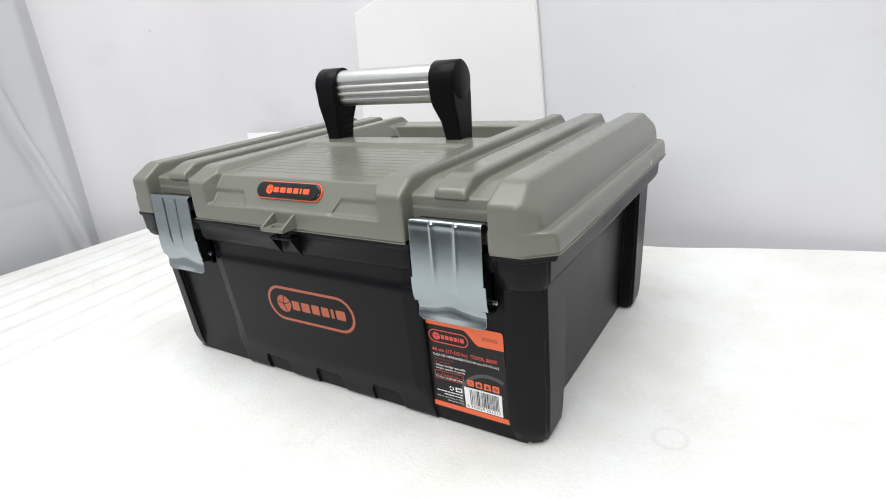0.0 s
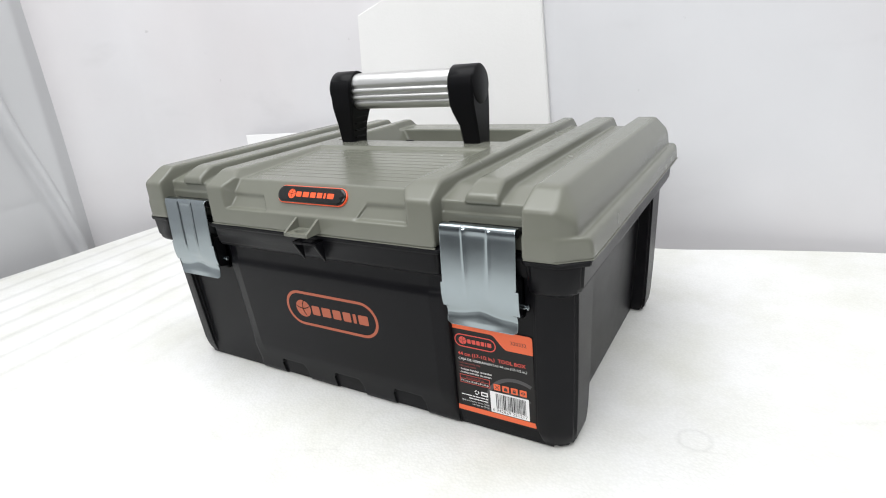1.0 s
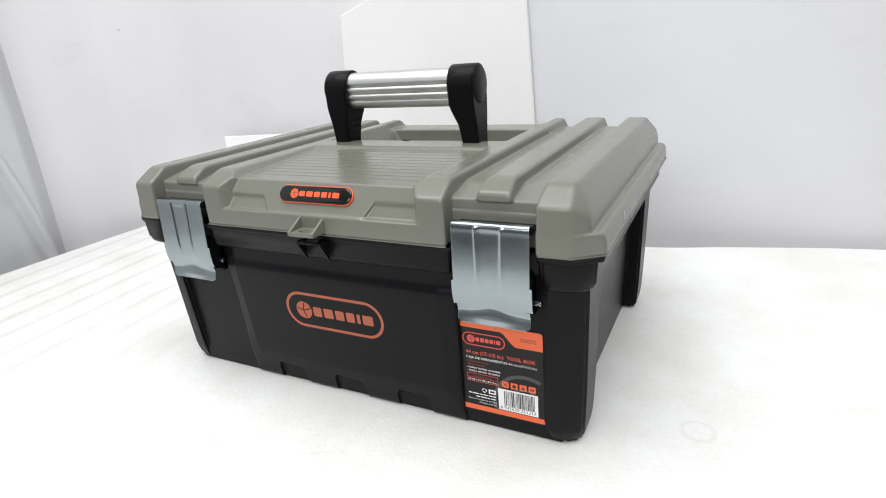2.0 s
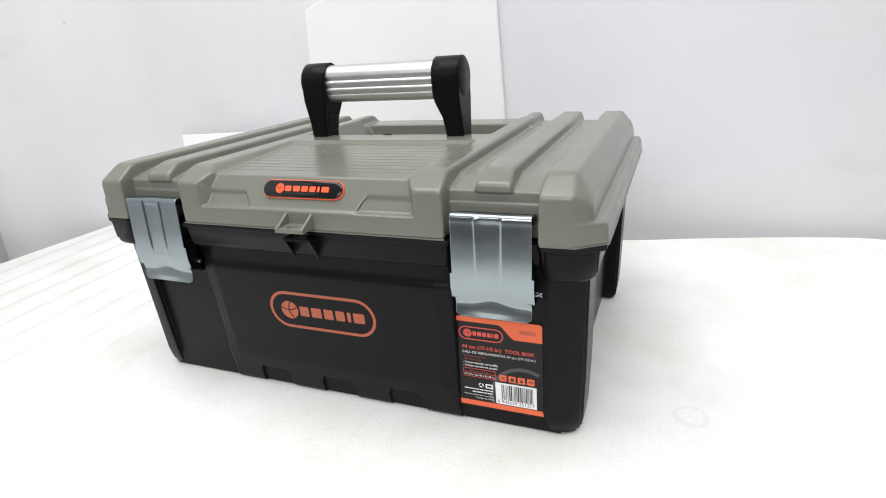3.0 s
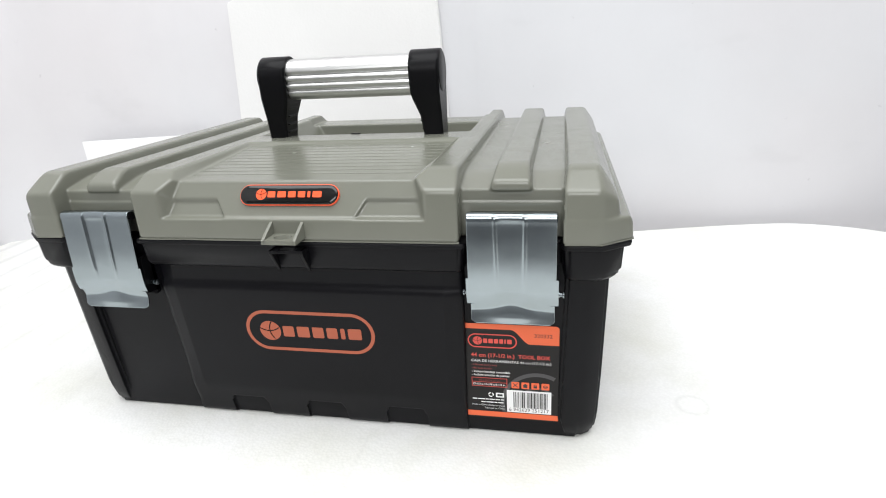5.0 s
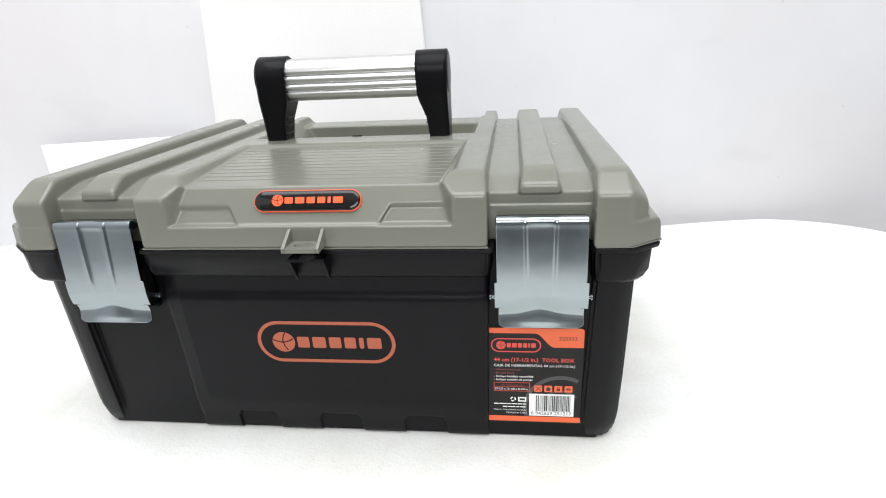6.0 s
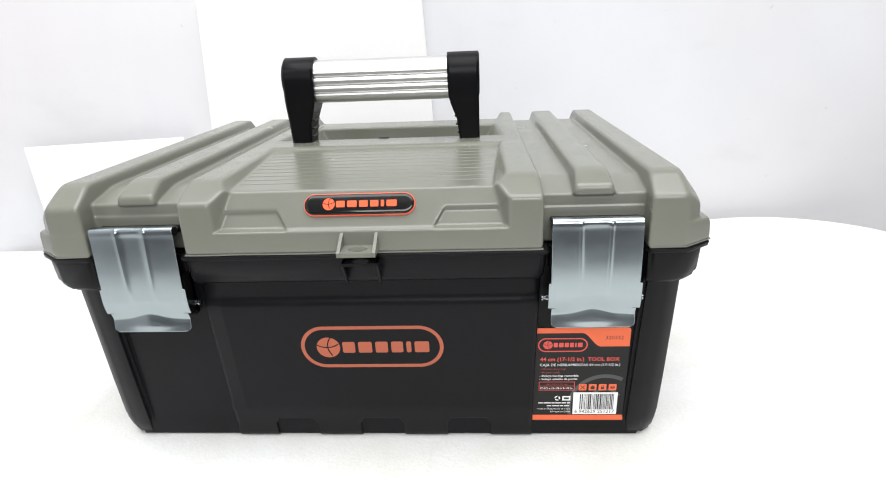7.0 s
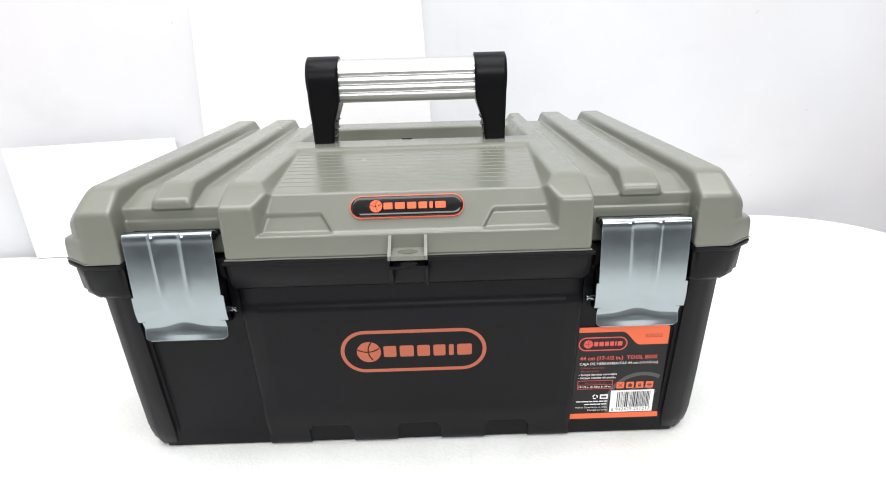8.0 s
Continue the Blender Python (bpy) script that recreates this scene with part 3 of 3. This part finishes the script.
# ---- latches ----
def latch_mesh():
    """The pressed steel plate, centre at x = 0."""
    prof = [(-0.0075, 0.1745), (-0.0068, 0.1765), (-0.0078, 0.1785), (-0.0103, 0.1798), (-0.0132, 0.1797), (-0.0147, 0.1789), (-0.0152, 0.1774)]
    prof += [(-0.0152 - 0.0026 * s + 0.0008 * s ** 4, 0.1755 - 0.0480 * s) for s in np.linspace(0.05, 1, 26)]
    prof += [(-0.0166, 0.1245), (-0.0159, 0.1215), (-0.0150, 0.1185), (-0.0139, 0.1158), (-0.0137, 0.1146), (-0.0139, 0.1135), (-0.0142, 0.1115), (-0.0147, 0.1090), (-0.0151, 0.1065), (-0.0154, 0.1047), (-0.0163, 0.1000)]
    # the plate below the curl: one soft curve, sampled closely where it turns out into the tab
    fine = np.linspace(0.1000, 0.1790, 791)
    line = sorted(prof[7:], key=lambda p: p[1])
    curve = np.interp(fine, [p[1] for p in line], [p[0] for p in line])
    weights = np.exp(-(np.arange(-20, 21) / 9.0) ** 2)
    curve = np.convolve(np.pad(curve, 20, mode="edge"), weights / weights.sum(), mode="valid")
    zs = sorted([*np.linspace(0.1764, 0.1320, 30), *np.linspace(0.1310, 0.1047, 54), 0.13705, 0.13695, 0.11855, 0.11845], reverse=True)
    prof = prof[:7] + [(float(np.interp(z, fine, curve)), float(z)) for z in zs]
    xs = np.linspace(-1, 1, 141)
    pts = np.zeros((len(xs), len(prof), 3))
    for j, (y, z) in enumerate(prof):
        hw = 0.0276
        if 0.1185 < z < 0.1370:
            hw = 0.0291
        elif z <= 0.1185:
            hw = 0.0268 - 0.0040 * max(0.0, (0.1075 - z) / 0.003) ** 2
        for i, u in enumerate(xs):
            x = u * 0.0276 + (hw - 0.0276) * max(0.0, (abs(u) - 0.8) / 0.2) * (1 if u > 0 else -1)
            rib = sum(math.exp(-((x - c - 0.0007 * (0.155 - z) / 0.03 * (1 if c < 0 else -0.6)) / 0.0011) ** 2) for c in (-0.0096, 0.0083)) * float(step(0.1240, 0.1360, z)) * float(step(0.1800, 0.1770, z))
            dish = math.exp(-((x + 0.0006) / 0.0082) ** 6) * float(step(0.1800, 0.174, z)) * float(step(0.1175, 0.1265, z))
            if z < 0.1300:
                lift = 0.0032 * math.exp(-((x + 0.0006) / 0.0100) ** 2) - 0.0008 * abs(u) ** 3
                lower = z - lift * float(step(0.1300, 0.1230, z)) * float(step(0.1047, 0.1090, z))
                y = float(np.interp(lower, fine, curve))
            pts[i, j] = (x, y - 0.00050 * rib + 0.0004 * dish, z + float(np.interp(z, (0.104, 0.13, 0.18), (-0.0008, -0.0005, -0.0022))))
    bm = grid_mesh(pts)
    return bm


def latch(side):
    x0 = side * 0.1478
    plate = part("latch", latch_mesh(), STEEL, box, "bright zinc-plated steel toggle latch, closed", smooth=True)
    plate.location.x = x0
    mod = plate.modifiers.new("gauge", "SOLIDIFY")
    mod.thickness, mod.offset = 0.0011, 0
    bm = bmesh.new()
    for s in (-1, 1):
        b2 = bmesh.new()
        loft(b2, [[(s * x, -0.0120, 0.1150), (s * x, -0.0120, 0.1265), (s * x, -0.0105, 0.1420), (s * x, 0.004, 0.1430), (s * x, 0.004, 0.1120)] for x in (0.0235, 0.0262)])
        absorb(bm, b2)
    add_box(bm, -0.0262, 0.0262, -0.004, 0.004, 0.110, 0.1430, 0.001)
    part("latch_bracket", bm, RUBBER, plate, "black hinge bracket behind the latch")
    bm = bmesh.new()
    for r, x in ((0.0014, 0.0324), (0.0019, 0.0300)):
        b2 = bmesh.new()
        loft(b2, [[(xx, r * math.cos(a), r * math.sin(a)) for a in np.linspace(0, 2 * math.pi, 16, endpoint=False)] for xx in (-x, x)])
        absorb(bm, b2, Matrix.Translation((0, -0.0075, 0.1222)))
    for s in (-1, 1):
        b2 = bmesh.new()
        loft(b2, [[(s * xx, r * math.cos(a), r * math.sin(a)) for a in np.linspace(0, 2 * math.pi, 16, endpoint=False)] for xx, r in ((0.0314, 0.0013), (0.0317, 0.0022), (0.0326, 0.0022), (0.0330, 0.0012))])
        absorb(bm, b2, Matrix.Translation((0, -0.0075, 0.1222)))
    part("hinge_pin", bm, STEEL, plate, "small steel rivet pin")
    bm = bmesh.new()
    loft(bm, [[(xx, -0.0112 + 0.0026 * math.cos(a), 0.1742 + 0.0026 * math.sin(a)) for a in np.linspace(0, 2 * math.pi, 16, endpoint=False)] for xx in (-0.0280, 0.0280)])
    add_box(bm, -0.0276, 0.0276, -0.0110, 0.006, 0.1718, 0.1756, 0.0006)
    part("catch_bar", bm, RUBBER, plate, "black catch under the latch's curl")
    return plate


latch(-1)
latch(1)

# ---- handle ----
HX = -0.003
handle = part("handle", bmesh.new(), ALU, box, "folding carry handle")


def grip_profile():
    """Across the grip, (y, z): rounded back, front with three grooves."""
    h, d = 0.0172, 0.0128

    def y_at(z):
        return d * (1 - abs(z / (h * 1.004)) ** 2.6) ** (1 / 2.2)
    zs = set(np.round(h * np.sin(np.linspace(-math.pi / 2, math.pi / 2, 34)), 5))
    for c in (0.0042, -0.0024, -0.0087):
        zs |= {round(c + k * 0.0003, 5) for k in range(-11, 12)}
    front = []
    for z in sorted(zs):
        u = min(abs(z - c) for c in (0.0042, -0.0024, -0.0087)) / 0.0033
        dip = (1 - min(1.0, u)) ** 2
        front.append((-y_at(z) + 0.0023 * dip, z))
    back = [(y_at(z), z) for z in h * np.sin(np.linspace(math.pi / 2, -math.pi / 2, 34))]
    return front + back


GY, GZ = 0.1445, 0.2532
bm = bmesh.new()
loft(bm, [[(x, GY + y, GZ + z) for y, z in grip_profile()] for x in (HX - 0.0580, HX + 0.0580)])
grip = part("grip", bm, ALU, handle, "bright aluminium grip with three grooves")
sharp_by_angle(grip, 50)


def cap_mesh(side):
    """One end of the handle: a rounded head that narrows into the leg. Sections across z."""
    bm = bmesh.new()
    rings = []
    rows = [(0.1780, 0.0160, 0.1360, 0.1580), (0.2040, 0.0170, 0.1355, 0.1590), (0.2200, 0.0188, 0.1330, 0.1605), (0.2330, 0.0235, 0.1295, 0.1615), (0.2390, 0.0250, 0.1282, 0.1618)]
    for k in range(14):
        a = math.pi / 2 * k / 13
        rows.append((0.2555 + 0.0175 * math.sin(a), 0.0256, 0.1448 - 0.0172 * max(0.10, math.cos(a)), 0.1448 + 0.0172 * max(0.10, math.cos(a))))
    outer = 0.0806
    for z, w, y0, y1 in rows:
        xs = (outer - w, outer) if z > 0.2 else (outer - w, outer - 0.001)
        r = rect(*xs, y0, y1, z, 0.0018)
        rings.append([(side * x, y, z) for x, y, z in r])
    loft(bm, rings)
    for k in range(4):
        z = 0.2075 + 0.0068 * k
        x = outer - 0.0176 - 0.0011 * k
        a, b = sorted((side * (x - 0.0012), side * (x + 0.004)))
        add_box(bm, a, b, 0.1385, 0.1560, z, z + 0.0012, 0.0004)
    bmesh.ops.recalc_face_normals(bm, faces=bm.faces)
    return bm


for s in (-1, 1):
    c = part("end_cap", cap_mesh(s), RUBBER, handle, "black plastic handle end with a rounded head")
    c.location.x = HX
    sharp_by_angle(c, 40)
    bm = bmesh.new()
    n = 40
    disc = [[(s * x, 0.1448 + r * math.cos(2 * math.pi * k / n), 0.2550 + r * 1.06 * math.sin(2 * math.pi * k / n)) for k in range(n)] for x, r in ((0.0790, 0.0158), (0.0808, 0.0158), (0.0812, 0.0152))]
    loft(bm, disc)
    d = part("end_disc", bm, RUBBER, c, "flat round cap on the handle's end")
    sharp_by_angle(d, 40)



# ---- prints: the badge on the lid, the emblem on the front, the product sticker ----
def plane_frame(origin, up):
    """Local a to the right, b along up, c out of the surface."""
    r = Vector((1, 0, 0))
    u = Vector(up).normalized()
    n = r.cross(u)
    m = Matrix((r, u, n)).transposed().to_4x4()
    m.translation = origin
    return m


def flat(bm, poly, h, mi=0):
    f = bm.faces.new([bm.verts.new((a, b, h)) for a, b in poly])
    f.material_index = mi
    return f


def strip(bm, outer, inner, h, mi=0):
    vo = [bm.verts.new((a, b, h)) for a, b in outer]
    vi = [bm.verts.new((a, b, h)) for a, b in inner]
    n = len(vo)
    for i in range(n):
        f = bm.faces.new((vo[i], vo[(i + 1) % n], vi[(i + 1) % n], vi[i]))
        f.material_index = mi


def pill(cx, cy, hw, hh, n=12, r=None):
    r = hh if r is None else r
    out = []
    for sx, sy, a0 in ((1, 1, 0), (-1, 1, 90), (-1, -1, 180), (1, -1, 270)):
        for k in range(n + 1):
            a = radians(a0 + 90 * k / n)
            out.append((cx + sx * (hw - r) + r * math.cos(a), cy + sy * (hh - r) + r * math.sin(a)))
    return out


def box_poly(a0, a1, b0, b1):
    return [(a0, b0), (a1, b0), (a1, b1), (a0, b1)]


def arc_strip(bm, cx, cy, rx, ry, a0, a1, w, h, mi, n=18):
    for k in range(n):
        t0, t1 = (radians(a0 + (a1 - a0) * q / n) for q in (k, k + 1))
        flat(bm, [(cx + (rx + s) * math.cos(t), cy + (ry + s) * math.sin(t)) for t, s in ((t0, -w / 2), (t0, w / 2), (t1, w / 2), (t1, -w / 2))][::-1], h, mi)


def emblem(bm, cx, cy, width, height, h, mi, dark):
    """A disc with two thin arcs and a row of plain blocks beside it."""
    r = height * 0.92
    dx = cx - width / 2 + r
    flat(bm, [(dx + r * math.cos(a), cy + r * math.sin(a)) for a in np.linspace(0, 2 * math.pi, 36, endpoint=False)], h, mi)
    arc_strip(bm, dx + r * 1.3, cy + r * 0.1, r * 1.35, r * 1.35, 140, 222, r * 0.09, h + 0.00012, dark)
    arc_strip(bm, dx - r * 0.1, cy + r * 1.5, r * 1.5, r * 1.5, 235, 310, r * 0.09, h + 0.00012, dark)
    a = dx + r * 1.22
    shares = (0.95, 1.05, 0.95, 0.9, 0.36, 1.1)
    room = cx + width / 2 - a
    unit = room / (sum(shares) + 0.26 * 5)
    for w in shares:
        flat(bm, pill(a + w * unit / 2, cy, w * unit / 2, height / 2, 3, height * 0.12), h, mi)
        a += (w + 0.26) * unit


# emblem printed on the front panel
bm = bmesh.new()
strip(bm, pill(0, 0, 0.0500, 0.0170), pill(0, 0, 0.0474, 0.0144), 0.0003)
emblem(bm, 0.0005, -0.0002, 0.0790, 0.0090, 0.0003, 0, 1)
bm.transform(plane_frame((-0.0006, -0.00540, 0.0849), (0, -0.0705, 1)))
part("printed_emblem", bm, [ORANGE, BLACK], body, "orange outlined emblem with a disc and plain blocks")

# badge on the lid
FB = plane_frame((0.0, -0.0130 + 0.0136 * 0.600 - 0.0003, 0.1742 + 0.0222 * 0.600), (0, 0.0136, 0.0222))
bm = bmesh.new()
loft(bm, [[(a, b, h) for a, b in pill(0, 0, 0.0355 - d, 0.0072 - d)] for h, d in ((-0.002, 0), (0.0010, 0), (0.0014, 0.0004))])
bm.transform(FB)
badge = part("badge", bm, ORANGE_B, lid, "glossy black oval badge with an orange rim")
bm = bmesh.new()
loft(bm, [[(a, b, h) for a, b in pill(0, 0, 0.03495 - d, 0.00665 - d)] for h, d in ((0.0008, 0), (0.0015, 0), (0.0021, 0.0004), (0.0024, 0.0010), (0.0026, 0.0022))])
bm.transform(FB)
dome = part("badge_dome", bm, GLOSS, lid, "domed glossy black badge face", smooth=True)
sharp_by_angle(dome, 50)
bm = bmesh.new()
emblem(bm, 0.0005, 0.0, 0.0470, 0.0042, 0.00268, 0, 1)
bm.transform(FB)
part("badge_print", bm, [ORANGE_B, GLOSS], lid, "orange disc and plain blocks on the badge")

# sticker
SW, SH = 0.0655, 0.0795
ST = (0.1124, 0.0055 - 0.0414 * (0.0945 - 0.005) - 0.0002, 0.0945)
FS = plane_frame(ST, (0, -0.0414, 1))


def sp(u, v):
    return (u * SW, -v * SH)


def spoly(pts):
    return [sp(u, v) for u, v in pts]


def sbox(u0, u1, v0, v1):
    return spoly([(u0, v1), (u1, v1), (u1, v0), (u0, v0)])


def on_sticker(name, bm, materials, label=""):
    bm.transform(FS)
    return part(name, bm, materials, sticker, label)


bm = bmesh.new()
out = pill(SW / 2, -SH / 2, SW / 2, SH / 2, 5, 0.0022)
loft(bm, [[(a, b, h) for a, b in out] for h in (-0.0006, 0.0003)])
bm.transform(FS)
sticker = part("sticker", bm, LABEL, box, "black and orange product sticker with small print and a barcode")

bm = bmesh.new()
curve = [(0.50 + 0.20 * t, 0.052 + 0.138 * (3 * t * t - 2 * t ** 3)) for t in np.linspace(0, 1, 12)]
flat(bm, spoly([(0.0, 0.03), (0.006, 0.01), (0.03, 0.0), (0.97, 0.0), (0.994, 0.01), (1.0, 0.03), (1.0, 0.19)] + curve[::-1] + [(0.0, 0.052)])[::-1], 0.00045)
on_sticker("orange_band", bm, ORANGE_S)
bm = bmesh.new()
flat(bm, sbox(0.0, 1.0, 0.930, 0.988), 0.00045)
on_sticker("orange_band", bm, ORANGE_S)
bm = bmesh.new()
for r0, r1, a0, a1 in ((0.36, 0.405, 62, 212), (0.20, 0.225, 40, 200)):
    n = 30
    for k in range(n):
        t0, t1 = (radians(a0 + (a1 - a0) * q / n) for q in (k, k + 1))
        pts = [(min(0.995, 0.78 + r * math.cos(t)), min(0.925, 0.83 - r * 0.86 * math.sin(t))) for t, r in ((t0, r0), (t0, r1), (t1, r1), (t1, r0))]
        flat(bm, spoly(pts), 0.00042)
on_sticker("grey_gear_print", bm, LABEL_GREY)
bm = bmesh.new()
c = sp(0.300, 0.172)
strip(bm, pill(*c, 0.0172, 0.0056), pill(*c, 0.0163, 0.0047), 0.00048)
emblem(bm, c[0], c[1], 0.0272, 0.0036, 0.00048, 0, 1)
on_sticker("small_emblem", bm, [RED_INK, LABEL])


def ink(text, u0, u1, v, material, name="printed_text", lean=0.0, fat=0.0):
    """A line of print between u0 and u1, its baseline at v."""
    cu = bpy.data.curves.new("line", "FONT")
    cu.body, cu.size, cu.shear, cu.offset, cu.resolution_u = text, 1.0, lean, fat, 2
    ob = bpy.data.objects.new("line", cu)
    scene.collection.objects.link(ob)
    me = bpy.data.meshes.new_from_object(ob.evaluated_get(bpy.context.evaluated_depsgraph_get()))
    bpy.data.objects.remove(ob)
    bm = bmesh.new()
    bm.from_mesh(me)
    bpy.data.meshes.remove(me)
    xs = [q.co.x for q in bm.verts]
    w = max(xs) - min(xs)
    k = (u1 - u0) * SW / w
    a, b = sp(u0, v)
    for q in bm.verts:
        q.co = ((q.co.x - min(xs)) * k + a, q.co.y * k + b, 0.00052)
    ob = on_sticker(name, bm, material, "")
    return ob


ink("320332", 0.745, 0.93, 0.118, DARK_INK)
ink("44 cm (17-1/2 in.)  TOOL BOX", 0.065, 0.91, 0.338, RED_INK, fat=0.02)
ink("CAJA DE HERRAMIENTAS 44 cm (17-1/2 in.)", 0.065, 0.92, 0.392, WHITE_INK)
ink("- Lift-out carry tray", 0.065, 0.345, 0.432, RED_DIM)
ink("- Bit case inside", 0.065, 0.285, 0.468, RED_DIM)
ink("- Incluye bandeja removible", 0.065, 0.485, 0.505, WHITE_INK, fat=0.01)
ink("- Incluye estuche de puntas", 0.065, 0.475, 0.540, WHITE_INK, fat=0.01)
ink("44 x 33.2 x 21 cm", 0.14, 0.37, 0.597, RED_DIM)
ink("17-1/2 x 13-1/8 x 8-1/4 in.", 0.075, 0.435, 0.640, WHITE_INK, fat=0.015)
ink("Made in China/Hecho en China", 0.055, 0.415, 0.868, WHITE_INK)
ink("Fabriqu\u00e9 en Chine", 0.195, 0.415, 0.900, WHITE_INK)
bm = bmesh.new()
strip(bm, spoly([(0.060, 0.655), (0.450, 0.655), (0.450, 0.560), (0.060, 0.560)]), spoly([(0.066, 0.650), (0.444, 0.650), (0.444, 0.565), (0.066, 0.565)]), 0.00048)
flat(bm, sbox(0.066, 0.444, 0.605, 0.609), 0.00048)
on_sticker("size_frame", bm, RED_INK)
# two lines of print too small to read
for u0, v in ((0.06, 0.800), (0.155, 0.832)):
    bm = bmesh.new()
    u = u0
    k = 0
    while u < 0.41:
        w = min(0.41 - u, (0.05, 0.08, 0.035, 0.06)[k % 4])
        flat(bm, sbox(u, u + w, v - 0.011, v), 0.00048)
        u += w + 0.008
        k += 1
    on_sticker("printed_bars", bm, WHITE_INK)
# four square pictograms
for i, u in enumerate((0.497, 0.605, 0.712, 0.820)):
    bm = bmesh.new()
    cx, cy = sp(u + 0.041, 0.622)
    q = 0.00275
    flat(bm, pill(cx, cy, q, q, 4, 0.0006), 0.00046, 0)
    if i == 0:
        for s in (-1, 1):
            flat(bm, [(cx - s * 0.0017 - 0.0004, cy - 0.0017), (cx - s * 0.0017 + 0.0004, cy - 0.0017), (cx + s * 0.0017 + 0.0004, cy + 0.0017), (cx + s * 0.0017 - 0.0004, cy + 0.0017)], 0.00056 + 0.00002 * s, 1)
    elif i == 1:
        flat(bm, [(cx - 0.0014, cy - 0.0017), (cx + 0.0014, cy - 0.0017), (cx + 0.0014, cy), (cx + 0.002, cy), (cx, cy + 0.0018), (cx - 0.002, cy), (cx - 0.0014, cy)], 0.00056, 1)
    elif i == 2:
        flat(bm, box_poly(cx - 0.0012, cx + 0.0012, cy - 0.0016, cy + 0.0002), 0.00056, 1)
        arc_strip(bm, cx, cy + 0.0002, 0.0009, 0.0012, 0, 180, 0.0005, 0.00056, 1, 8)
    else:
        arc_strip(bm, cx, cy, 0.0014, 0.0011, 0, 360, 0.0004, 0.00056, 1, 14)
        flat(bm, box_poly(cx - 0.0017, cx + 0.0017, cy - 0.0003, cy + 0.0003), 0.00058, 1)
    on_sticker("pictogram", bm, [ORANGE_S, DARK_INK])
# recycling mark and care mark
bm = bmesh.new()
cx, cy = sp(0.268, 0.742)
for k in range(3):
    arc_strip(bm, cx, cy, 0.0016, 0.0016, 90 + 120 * k, 180 + 120 * k, 0.0009, 0.0005, 0, 6)
on_sticker("recycling_mark", bm, WHITE_INK)
bm = bmesh.new()
flat(bm, sbox(0.322, 0.412, 0.718, 0.768), 0.00046, 0)
flat(bm, sbox(0.338, 0.396, 0.732, 0.754), 0.00056, 1)
on_sticker("care_mark", bm, [WHITE_INK, DARK_INK])
# barcode: a white field, each bar on it
bm = bmesh.new()
flat(bm, sbox(0.442, 0.925, 0.678, 0.922), 0.00046)
on_sticker("barcode", bm, WHITE_INK, "white barcode field")
rnd = random.Random(5)
u = 0.515
while u < 0.885:
    w = rnd.choice((0.004, 0.007, 0.011, 0.015))
    bm = bmesh.new()
    flat(bm, sbox(u, min(0.888, u + w), 0.695, 0.868), 0.00056)
    on_sticker("barcode_bar", bm, DARK_INK)
    u += w + rnd.choice((0.005, 0.007, 0.010))
ink("6 942629 251217", 0.465, 0.90, 0.908, DARK_INK, "barcode_digits")
